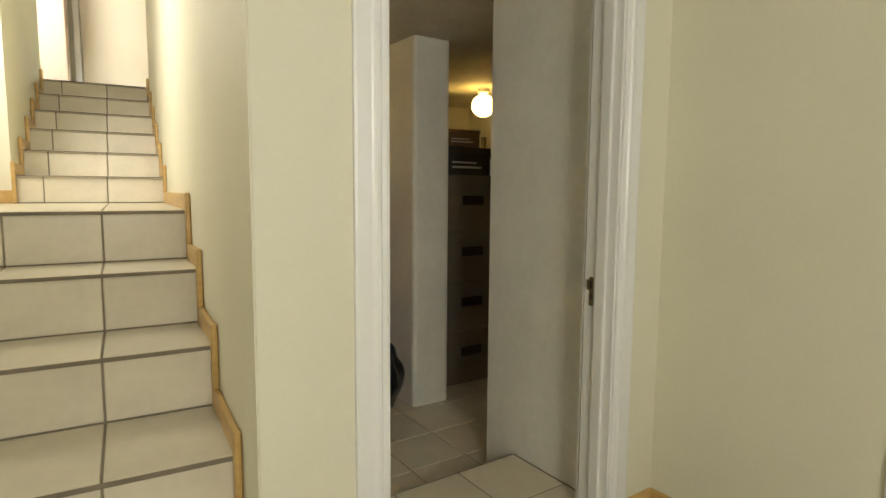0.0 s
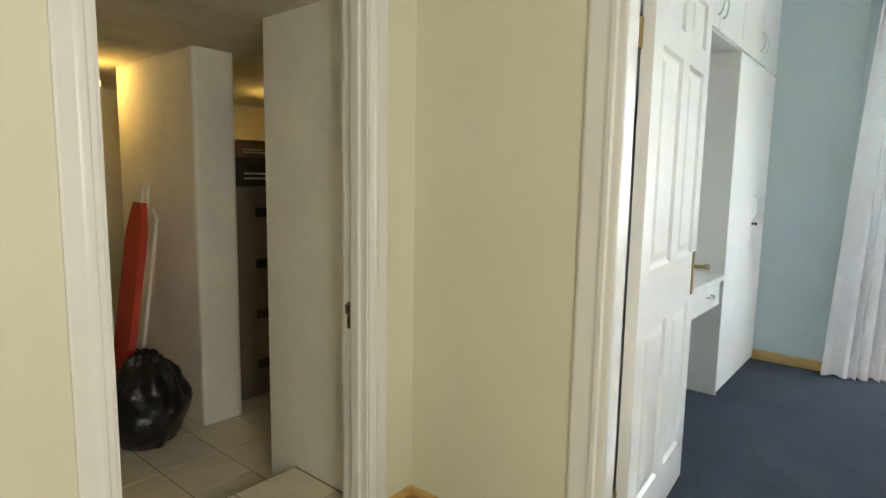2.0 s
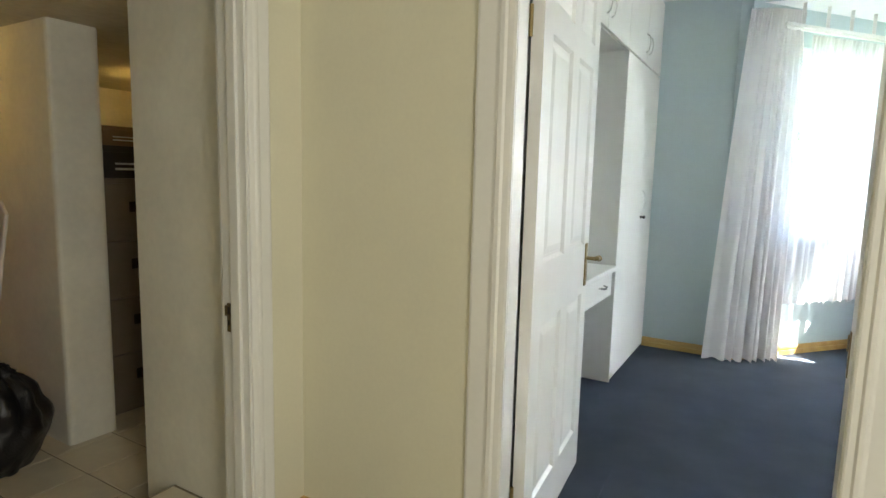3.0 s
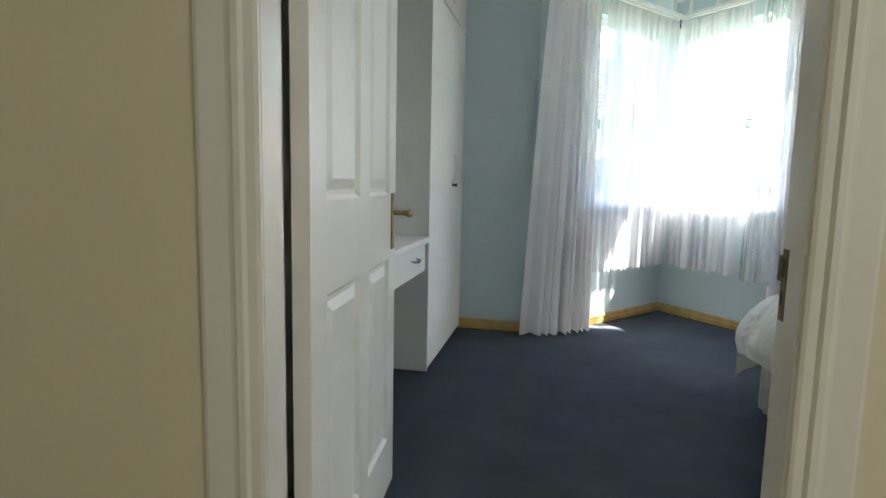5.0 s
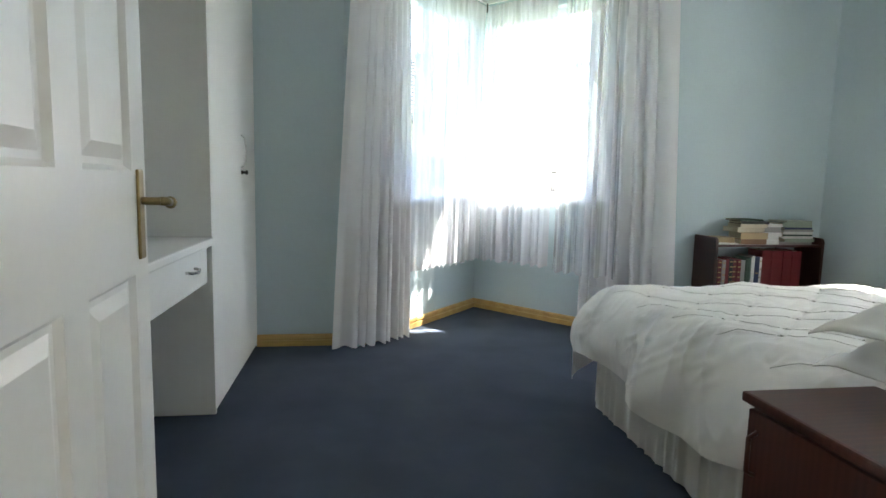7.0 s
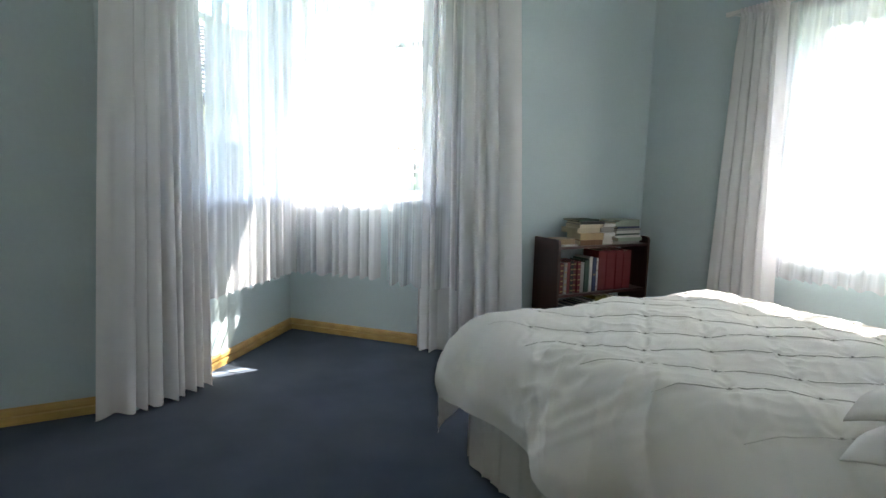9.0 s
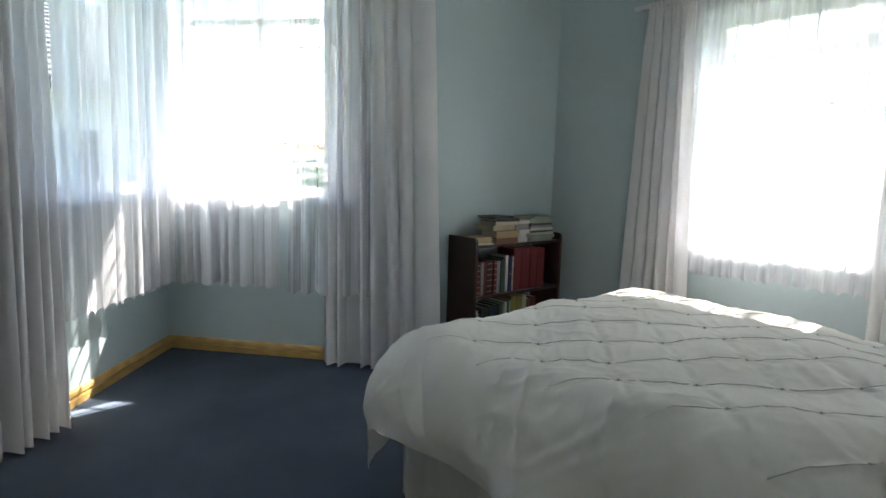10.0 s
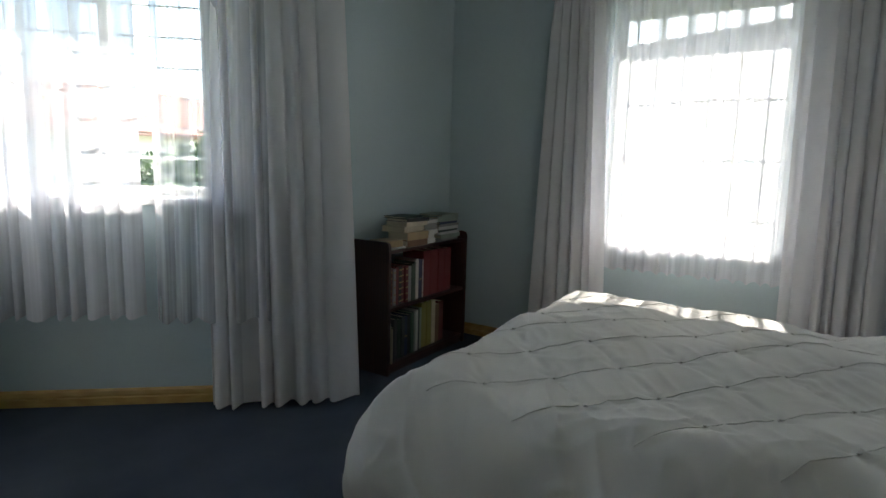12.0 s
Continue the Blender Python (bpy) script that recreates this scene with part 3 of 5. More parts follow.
def drape(top, bottom, z0, z1, folds, amp, seed, columns=220, levels=26, head=0.1, pinch=1.0, hem_wave=0.012, heading=False, warp=1.0):
    """Hanging cloth: the path at its head, the path at its hem, and folds that widen downwards."""
    rng = random.Random(seed)
    ph = [rng.uniform(0, 6.28) for _ in range(8)]
    jit = [rng.uniform(-0.5, 0.5) for _ in range(folds + 3)]
    bm = bmesh.new()
    grid = []
    for j in range(levels + 1):
        v = (j / levels) ** 1.5 if heading else j / levels
        row = []
        for i in range(columns + 1):
            u = i / columns
            pa, da = sample_path(top, u)
            pb, db = sample_path(bottom, u)
            w = v ** 0.8
            p, d = pa.lerp(pb, w), da.lerp(db, w).normalized()
            nrm = Vector((-d.y, d.x))
            k = u ** warp * folds
            kk = k + jit[int(k)] * (1 - k % 1) + jit[int(k) + 1] * (k % 1)
            fold = math.sin(2 * math.pi * kk + ph[0]) + 0.35 * math.sin(2 * math.pi * kk * 0.53 + ph[1] + 0.8 * v) + 0.22 * math.sin(2 * math.pi * kk * 1.9 + ph[2] + 1.6 * v)
            a = amp * (0.45 + 0.55 * min(1, v * 1.6)) * (0.75 + 0.45 * math.sin(ph[3] + 5 * u))
            tight = amp * 0.55 * math.sin(2 * math.pi * folds * 2.0 * u + ph[4])
            mixh = min(1.0, v / max(head, 1e-3))
            flare = 1.0
            if heading:                             # a ruffle stands above the gathering tape
                flare = 1.5 if v < 0.018 else 0.35 + 5 * max(0.0, v - 0.03)
            off = fold * a * mixh + tight * (1 - mixh) * pinch * min(flare, 1.5)
            side = 0.3 * amp * math.cos(2 * math.pi * kk + ph[0]) * mixh
            z = z1 + (z0 - z1) * v + hem_wave * v ** 6 * math.sin(2 * math.pi * kk + ph[5])
            q = p + nrm * off + d * side
            row.append(bm.verts.new((q.x, q.y, z)))
        grid.append(row)
    for r0, r1 in zip(grid, grid[1:]):
        for i in range(columns):
            bm.faces.new((r0[i], r0[i + 1], r1[i + 1], r1[i]))
    return bm


def curtain(label, group, top, bottom, z0, z1, folds, amp, seed, **more):
    c = mesh_thing("curtain", drape(top, bottom, z0, z1, folds, amp, seed, **more), CURTAIN, label, "curtain", True, group)
    return c


RAIL_Z, HEAD_Z = 2.56, 2.70
un, us = (BAY_N - APEX).normalized(), (BAY_S - APEX).normalized()
NET_APEX = APEX + Vector((-0.19, 0))
net_s = NET_APEX + us * 1.22
curtain("long white lined curtain gathered beside the bay", "bay curtains", ((5.36, 0.24), (5.41, 0.09), (5.50, -0.02), (5.61, -0.11)), ((5.345, 0.39), (5.365, 0.25), (5.45, 0.07), (5.64, -0.13)), 0.015, HEAD_Z, 8, 0.032, 3, columns=320, warp=1.6)
curtain("long white lined curtain gathered beside the bay", "bay curtains", ((5.74, -1.43), (5.54, -1.62), (5.42, -1.74), (5.34, -1.86)), ((5.72, -1.43), (5.46, -1.68), (5.32, -1.82), (5.24, -1.94)), 0.015, HEAD_Z, 8, 0.030, 5, columns=320, warp=0.85)
curtain("long white lined curtain with pleated heading by window", "window curtains", ((4.80, -3.21), (4.50, -3.21)), ((4.88, -3.19), (4.36, -3.17)), 0.02, 2.25, 6, 0.038, 8, heading=True, levels=40)
curtain("long white lined curtain with pleated heading by window", "window curtains", ((3.50, -3.20), (2.95, -3.21)), ((3.47, -3.16), (2.92, -3.19)), 0.02, 2.25, 9, 0.034, 9, columns=320, heading=True, levels=40)


def net(label, top, bottom, z0, z1, folds, amp, seed, cloth_kind=NET, **more):
    return mesh_thing("voile_curtain", drape(top, bottom, z0, z1, folds, amp, seed, **more), cloth_kind, label, "net curtain", True, "sheer voile curtains")


net("sheer white voile hanging in the bay window", (NET_APEX + un * 0.98, NET_APEX), (NET_APEX + un * 1.05, NET_APEX), 0.46, RAIL_Z - 0.02, 13, 0.021, 21, columns=300)
net("sheer white voile hanging in the bay window", (NET_APEX, NET_APEX + us * 0.66), (NET_APEX, NET_APEX + us * 0.665), 0.46, RAIL_Z - 0.02, 8, 0.021, 22, columns=220)
net("narrow sheer voile panel beside the bay curtain", (NET_APEX + us * 0.74, net_s), (NET_APEX + us * 0.72, net_s), 0.44, RAIL_Z - 0.02, 4, 0.016, 24, THIN, columns=160)
net("sheer white voile hanging before the window", ((4.62, -3.27), (3.38, -3.27)), ((4.62, -3.26), (3.38, -3.26)), 0.60, 2.23, 18, 0.016, 23, columns=300)

# curtain rails
rail = thing("curtain_rail", "white double curtain track round the bay", "curtain rail", pose(0, 0, 0))
for off in (0.0, 0.07):
    a3 = NET_APEX + Vector((-off * 1.3, 0))
    for end in (un * 1.27, us * 1.27):
        p, q = a3, a3 + end
        d = (q - p).normalized()
        bm = extrude_profile([(-0.012, 0), (0.012, 0), (0.012, 0.022), (-0.012, 0.022)], (p.x, p.y, RAIL_Z), (q.x, q.y, RAIL_Z), Vector((0, 0, 1)), Vector((-d.y, d.x, 0)))
        part("track", bm, STEEL, rail)
part("end_stop", tube(((NET_APEX.x - 0.03, NET_APEX.y, RAIL_Z - 0.07), (NET_APEX.x - 0.03, NET_APEX.y, RAIL_Z)), 0.006, 8), DARKMETAL, rail)
for k in range(5):
    q = NET_APEX + un * (0.25 * k + 0.1)
    part("bracket", boxes((q.x - 0.012, q.y - 0.012, RAIL_Z + 0.02, q.x + 0.012, q.y + 0.012, BAY_CEIL)), STEEL, rail)
    q = NET_APEX + us * (0.25 * k + 0.1)
    part("bracket", boxes((q.x - 0.012, q.y - 0.012, RAIL_Z + 0.02, q.x + 0.012, q.y + 0.012, BAY_CEIL)), STEEL, rail)
rail2 = thing("curtain_rail", "white curtain track above the bedroom window", "curtain rail", pose(0, 0, 0))
part("track", boxes((2.9, -3.225, 2.225, 4.9, -3.20, 2.25)), STEEL, rail2)
for x in (2.95, 3.9, 4.85):
    part("bracket", boxes((x - 0.01, SOUTH, 2.228, x + 0.01, -3.225, 2.246)), STEEL, rail2)


# ---- bed ----
BX0, BX1, BY0, BY1 = 2.10, 4.27, -2.46, -0.955    # head, foot, far side, near side
bed = thing("bed", "double bed with off-white pleated valance", "bed", pose(0, 0, 0))
part("base", sbox(BX0, BY0 + 0.02, 0.10, BX1 - 0.02, BY1 - 0.02, 0.34, r=0.02), VALANCE, bed)
part("mattress", sbox(BX0, BY0, 0.342, BX1, BY1, 0.55, r=0.05), LINEN, bed)
for x in (BX0 + 0.1, BX1 - 0.14):
    for y in (BY0 + 0.12, BY1 - 0.16):
        part("leg", lathe([(0.02, 0.001), (0.03, 0.1)], 12), MAHOGANY, bed, m=pose(x, y, 0))


def valance(points, folds, seed):
    return drape(points, points, 0.02, 0.345, folds, 0.009, seed, columns=folds * 8, levels=5, head=0.3, hem_wave=0.006)


part("valance", valance(((BX0 + 0.05, BY1 - 0.004), (BX1 - 0.03, BY1 + 0.006), (BX1 + 0.02, BY1 - 0.02)), 26, 31), VALANCE, bed, smooth=True)
part("valance", valance(((BX1 + 0.02, BY1 - 0.02), (BX1 + 0.02, BY0)), 17, 32), VALANCE, bed, smooth=True)

DUVET_X0, DUVET_X1 = 2.62, BX1 + 0.10
DUVET_Y0, DUVET_Y1 = BY0 - 0.03, BY1 + 0.012
TOP = 0.605
PIN_X, PIN_Y, PIN_DX, PIN_DY, PIN_GAP = 3.29, -1.13, 0.272, 0.30, 0.20


def wob(x, y, k, seed):
    return noise.noise(Vector((x * k + seed, y * k - seed, seed * 1.7)))


def tuck_height(x, y):
    """Puffed squares between pin tucks, with a fine raised cord along each tuck."""
    xx = x + 0.020 * wob(x, y, 3.0, 1.0)
    yy = y + 0.028 * wob(x, y, 2.6, 5.0)
    fx, fy = (xx - PIN_X) / PIN_DX, (yy - PIN_Y) / PIN_DY
    p, q = fx - fy, fx + fy                         # slanting tucks lie at whole p, creases at whole q
    gx, gy = abs(p - round(p)) * PIN_GAP, abs(q - round(q)) * PIN_GAP
    puff = 0.0022 * min(1, gx / 0.09) + 0.001 * min(1, gy / 0.06)
    fade = smoothstep(0.0, 0.07, -0.95 - y)
    cord = fade * (0.0020 * math.exp(-(gx / 0.010) ** 2) - 0.0022 * math.exp(-((gx - 0.016) / 0.010) ** 2))
    crease = -0.0042 * math.exp(-(gy / 0.010) ** 2) * smoothstep(0.0, 0.1, -0.95 - y)
    reach = math.hypot(gx, gy)
    star = 0.0028 * math.cos(6 * math.atan2(gy, gx + 1e-6)) * math.exp(-((reach - 0.03) / 0.022) ** 2)
    pin = (-0.002 * math.exp(-(reach / 0.02) ** 2) + star) * fade
    cord += crease
    return puff + cord + pin


def smoothstep(a, b, v):
    v = max(0.0, min(1.0, (v - a) / (b - a)))
    return v * v * (3 - 2 * v)


DROP_NEAR, DROP_FOOT, DROP_FAR, ROUND = 0.265, 0.355, 0.30, 0.13


def turn(o):
    """How far a sheet goes on and down after o metres past the start of the rounded edge."""
    if o <= 0:
        return o, 0.0
    arc = ROUND * math.pi / 2
    if o < arc:
        return ROUND * math.sin(o / ROUND), ROUND * (1 - math.cos(o / ROUND))
    return ROUND, ROUND + (o - arc)


def duvet_point(u, v):
    """The place on the duvet u metres from its head edge and v metres from the near edge of the mattress."""
    x, y = DUVET_X0 + u, DUVET_Y1 - v
    ox, on, of = u - (DUVET_X1 - DUVET_X0) + ROUND, -v + ROUND, v - (DUVET_Y1 - DUVET_Y0) + ROUND
    (ax, dx), (an, dn_), (af, df) = turn(ox), turn(on), turn(of)
    sx, sy = x, y                                   # place in the flat cloth, for the tucks
    if ox > 0:
        x = DUVET_X1 - ROUND + ax
    if on > 0:
        y = DUVET_Y1 - ROUND + an
    if of > 0:
        y = DUVET_Y0 + ROUND - af
    fall = max(dx, dn_, df) + 0.25 * min(dx, max(dn_, df))
    hang = smoothstep(0.05, 0.34, fall)
    z = TOP - fall
    slant_n, slant_x = x + 0.45 * z, y - 0.4 * z
    fold_n = 0.030 * math.sin(7.5 * x + 1.2 * math.sin(3.1 * x) + 0.7) + 0.014 * math.sin(15 * slant_n + 2) + 0.012 * wob(slant_n * 2.0, z * 0.5, 4, 3)
    fold_x = 0.030 * math.sin(8.2 * y + 1.1 * math.sin(2.7 * y)) + 0.012 * math.sin(16 * slant_x) + 0.010 * wob(slant_x * 2.0, z * 0.5, 4, 7)
    if dn_ > 0:
        y += (0.085 + fold_n) * smoothstep(0.0, 0.26, dn_) + 0.02 * wob(x, z, 9, 2) * hang
    if dx > 0:
        x += (0.01 + fold_x) * smoothstep(0.02, 0.36, dx) + 0.02 * wob(y, z, 9, 4) * hang
    if df > 0:
        y -= (0.08 + fold_n) * hang
    z += 0.030 * hang * math.sin(5.2 * x + 2 + 3.0 * y)
    flat = 1 - smoothstep(0.0, 0.10, fall)
    soft_edge = 1 - smoothstep(0.16, 0.34, fall)
    crown = 0.022 * math.sin(math.pi * min(1, max(0, (y - DUVET_Y0) / (DUVET_Y1 - DUVET_Y0)))) * flat
    # fine slanting wrinkles, strongest over the rounded edge
    edge = smoothstep(-0.02, 0.08, fall) * (1 - 0.6 * smoothstep(0.25, 0.40, fall))
    w1 = (1 - abs(wob(sx * 1.5 + 0.9 * sy, 0.35 * (sy - sx), 8.0, 17))) ** 5
    w2 = (1 - abs(wob(0.4 * (sx + sy), sy * 1.4 - 1.1 * sx, 9.0, 31))) ** 6
    gate = smoothstep(-0.05, 0.35, wob(sx, sy, 2.6, 41))
    lump = 0.040 * wob(x, y, 2.6, 9) * flat + 0.012 * wob(x, y, 6, 11) + (0.0042 + 0.012 * edge * gate) * (w1 - 0.3) + (0.0045 + 0.010 * edge) * gate * (w2 - 0.25)
    lift = tuck_height(sx, sy) * soft_edge + lump
    z += lift * (0.35 + 0.65 * flat) + crown
    if dn_ > 0:
        y += lift * 0.9 * (1 - flat)
    if dx > 0:
        x += lift * 0.9 * (1 - flat)
    return Vector((x, y, max(z, 0.10)))


def duvet_mesh():
    """A sheet over the mattress that rounds over the edges and hangs with folds."""
    bm = bmesh.new()
    us = np.arange(0, (DUVET_X1 - DUVET_X0) + DROP_FOOT + 0.001, 0.0085)
    vs = np.arange(-DROP_NEAR, (DUVET_Y1 - DUVET_Y0) + DROP_FAR + 0.001, 0.0085)
    grid = [[bm.verts.new(duvet_point(u, v)) for v in vs] for u in us]
    for a, b in zip(grid, grid[1:]):
        for j in range(len(a) - 1):
            bm.faces.new((a[j], a[j + 1], b[j + 1], b[j]))
    return bm


duvet = mesh_thing("duvet", duvet_mesh(), LINEN, "white pintucked duvet with tiny beads spread on bed", "duvet", True)
bead = finish(lathe([(0.001, -0.003), (0.0034, -0.001), (0.0042, 0.001), (0.0028, 0.0024), (0.001, 0.003)], 8), "bead", LINEN, True)


def on_tuck(p, q):
    """Cloth coordinates (u, v) of the tuck lattice's place (p, q), which wavers as the tucks do."""
    fx, fy = (p + q) / 2, (q - p) / 2
    x, y = PIN_X + fx * PIN_DX, PIN_Y + fy * PIN_DY
    for _ in range(3):
        x, y = PIN_X + fx * PIN_DX - 0.020 * wob(x, y, 3.0, 1.0), PIN_Y + fy * PIN_DY - 0.028 * wob(x, y, 2.6, 5.0)
    return x - DUVET_X0, DUVET_Y1 - y


def on_panel(u, v, edge):
    """Whether a place in the cloth lies on the tucked panel of the duvet."""
    x, y = DUVET_X0 + u, DUVET_Y1 - v
    return 2.7 < x < 4.32 and DUVET_Y0 + 0.05 < y < edge


for p in range(-3, 10):
    run = [on_tuck(p, q) for q in np.arange(-9, 9, 0.1)]
    pts = [duvet_point(u, v) + Vector((0, 0, 0.0010)) for u, v in run if on_panel(u, v, -0.985)]
    if len(pts) > 3:
        part("pintuck", tube(pts, 0.0017, 6), LINEN, duvet, smooth=True)
    for q in range(-9, 9):
        u, v = on_tuck(p, q)
        if on_panel(u, v, -1.04):
            b = new("bead", bead)
            b.parent = duvet
            b.location = duvet_point(u, v) + Vector((0, 0, 0.004))


def pillow(label, m, w=0.48, h=0.72, thick=0.16, flange=0.045):
    """A plump pillow with a flat flange; x across, y along."""
    bm = bmesh.new()
    n1, n2 = 26, 34
    top = [[None] * (n2 + 1) for _ in range(n1 + 1)]
    low = [[None] * (n2 + 1) for _ in range(n1 + 1)]
    for i in range(n1 + 1):
        for j in range(n2 + 1):
            x, y = (i / n1 - 0.5) * (w + 2 * flange), (j / n2 - 0.5) * (h + 2 * flange)
            a, b = max(0, 1 - (abs(x) / (w / 2)) ** 2.6), max(0, 1 - (abs(y) / (h / 2)) ** 2.6)
            k = (a * b) ** 0.5
            droop = 0.10 * max(0, abs(x) / (w / 2 + flange) - 0.75) ** 1.2 + 0.20 * max(0, abs(y) / (h / 2 + flange) - 0.8) ** 1.2
            wr = -droop + 0.012 * wob(x, y, 9, 4) * (0.3 + k) + 0.012 * wob(x, y, 4, 8)
            top[i][j] = bm.verts.new((x, y, thick * 0.6 * k + wr + 0.002))
            low[i][j] = bm.verts.new((x, y, -thick * 0.4 * k + wr - 0.002))
    for i in range(n1):
        for j in range(n2):
            bm.faces.new((top[i][j], top[i + 1][j], top[i + 1][j + 1], top[i][j + 1]))
            bm.faces.new((low[i][j + 1], low[i + 1][j + 1], low[i + 1][j], low[i][j]))
    for seq_t, seq_l in ((top[0], low[0]), (top[n1], low[n1]), ([r[0] for r in top], [r[0] for r in low]), ([r[n2] for r in top], [r[n2] for r in low])):
        for k in range(len(seq_t) - 1):
            bm.faces.new((seq_t[k], seq_t[k + 1], seq_l[k + 1], seq_l[k]))
    return mesh_thing("pillow", bm, LINEN, label, "pillow", True, "pillows", m=m)


for k, (y, turn_z) in enumerate(((-1.39, 3), (-2.12, -2))):
    pillow("plump white pillow with flange lying on duvet", pose(2.66, y + 0.05, 0.715, 0, 3, turn_z), 0.50, 0.70)
    pillow("plump white pillow with drooping flange on pillow", pose(2.65, y + 0.06, 0.822, 0, 6, turn_z + 2), 0.50, 0.70, 0.16, 0.06)

# ---- bedside cabinet ----
cab = thing("bedside_cabinet", "dark mahogany bedside cabinet beside the bed", "cabinet", pose(0, 0, 0))
CX0, CX1, CY0, CY1, CZ = 2.30, 2.712, -0.88, -0.568, 0.69
part("body", sbox(CX0 + 0.015, CY0, 0.03, CX1 - 0.015, CY1 - 0.02, CZ - 0.022, r=0.004), MAHOGANY, cab)
part("plinth", boxes((CX0 + 0.03, CY0 + 0.02, 0.001, CX1 - 0.03, CY1 - 0.035, 0.03)), MAHOGANY, cab)
part("top", sbox(CX0, CY0 - 0.005, CZ - 0.022, CX1, CY1, CZ, r=0.006), MAHOGANY, cab)
cd = part("cabinet_door", sbox(CX0 + 0.02, CY1 - 0.019, 0.05, CX1 - 0.02, CY1 - 0.004, CZ - 0.03, r=0.004), MAHOGANY, cab)
part("cabinet_handle", tube(((CX1 - 0.05, CY1 - 0.004, 0.53), (CX1 - 0.05, CY1 + 0.014, 0.54), (CX1 - 0.05, CY1 + 0.014, 0.61), (CX1 - 0.05, CY1 - 0.004, 0.62)), 0.005, 8), MAHOGANY, cd, smooth=True)

# ---- bookcase with books ----
KX0, KX1, KY0, KY1, KZ = 5.312, 5.572, -3.13, -2.27, 0.765
case = thing("bookcase", "low dark mahogany bookcase full of books", "bookcase", pose(0, 0, 0))


def side_panel(y0, y1):
    bm = bmesh.new()
    prof = [(KX0, 0.002), (KX1, 0.002), (KX1, KZ), (KX0 + 0.03, KZ), (KX0 + 0.008, KZ - 0.008), (KX0, KZ - 0.03)]
    a = [bm.verts.new((x, y0, z)) for x, z in prof]
    b = [bm.verts.new((x, y1, z)) for x, z in prof]
    for i in range(len(prof)):
        bm.faces.new((a[i], a[(i + 1) % len(prof)], b[(i + 1) % len(prof)], b[i]))
    bm.faces.new(a[::-1])
    bm.faces.new(b)
    return soft(bm, 0.003)


part("side_panel", side_panel(KY0, KY0 + 0.022), SHADED_MAHOGANY, case)
part("side_panel", side_panel(KY1 - 0.022, KY1), SHADED_MAHOGANY, case)
SHELF_Z = (0.06, 0.385, 0.715)
for z in SHELF_Z:
    part("shelf", sbox(KX0 + 0.01, KY0 + 0.0225, z - 0.018, KX1 - 0.012, KY1 - 0.0225, z, r=0.002), SHADED_MAHOGANY, case)
part("plinth", boxes((KX0 + 0.02, KY0 + 0.023, 0.002, KX0 + 0.034, KY1 - 0.023, 0.041)), SHADED_MAHOGANY, case)

PAPER = mat("book page edges", (0.62, 0.56, 0.42), 0.85, 0.12, 20, 300, 0.3, stretch=(1, 30, 1))
GOLD = mat("gold blocking on spines", (0.36, 0.26, 0.12), 0.45, 0.1, 20, 100, 0.0, metal=0.6)
BOOK_COLOURS = {
    "dark red": (0.14, 0.012, 0.016), "black": (0.02, 0.018, 0.018), "maroon": (0.11, 0.015, 0.02), "grey": (0.30, 0.29, 0.27), "green": (0.05, 0.10, 0.07),
    "white": (0.66, 0.65, 0.61), "navy": (0.02, 0.03, 0.09), "red": (0.15, 0.010, 0.013), "olive yellow": (0.27, 0.25, 0.06), "tan": (0.42, 0.30, 0.16),
    "beige": (0.52, 0.45, 0.32), "brown": (0.17, 0.085, 0.04), "dark green": (0.03, 0.06, 0.04), "sage": (0.30, 0.35, 0.28), "charcoal": (0.05, 0.055, 0.06), "cream": (0.58, 0.52, 0.38),
}
BOOK_MATS = {k: mat(k + " book cover", c, 0.5, 0.15, 12, 120, 0.1) for k, c in BOOK_COLOURS.items()}


def book(colour, thick, tall_, deep, m, label="", bands=0):
    """A closed book: x is its depth from spine to fore-edge, y its thickness, z its height."""
    c = 0.003
    ob = mesh_thing("book", soft(boxes((0, 0, 0, c, thick, tall_), (c, 0, 0, deep, c, tall_), (c, thick - c, 0, deep, thick, tall_)), 0.0008, 1), BOOK_MATS[colour], label, "book", group="books on the bookcase", m=m)
    part("pages", boxes((c + 0.0004, c + 0.0004, 0.004, deep - 0.004, thick - c - 0.0004, tall_ - 0.004)), PAPER, ob, "yellowed page edges")
    for k in range(bands):
        z = tall_ * (k + 0.5) / bands
        part("spine_band", boxes((-0.0012, 0.004, z - 0.004, -0.0003, thick - 0.004, z + 0.004)), GOLD, ob, "gilt spine lettering block")
    return ob


def book_row(z, start, seq, seed):
    rng = random.Random(seed)
    y = start
    for colour, thick, tall_, bands in seq:
        deep = rng.uniform(0.15, 0.19)
        lean = rng.uniform(-0.6, 0.6)
        book(colour, thick, tall_, deep, pose(KX0 + 0.035 + rng.uniform(0, 0.012), y - thick, z + 0.001, 0, 0, lean), f"upright {colour} hardback book on bookcase shelf", bands)
        y -= thick + 0.002
    return y


row_1 = [("black", 0.03, 0.215, 6), ("maroon", 0.03, 0.215, 6), ("grey", 0.025, 0.215, 5), ("dark red", 0.028, 0.222, 0), ("black", 0.028, 0.22, 6), ("maroon", 0.028, 0.22, 6), ("dark red", 0.028, 0.22, 6),
         ("grey", 0.034, 0.212, 0), ("dark green", 0.03, 0.222, 0), ("green", 0.012, 0.232, 0), ("white", 0.025, 0.245, 0), ("navy", 0.034, 0.24, 1), ("white", 0.022, 0.235, 4),
         ("red", 0.075, 0.285, 0), ("red", 0.085, 0.285, 0), ("red", 0.07, 0.285, 0), ("red", 0.075, 0.28, 0)]
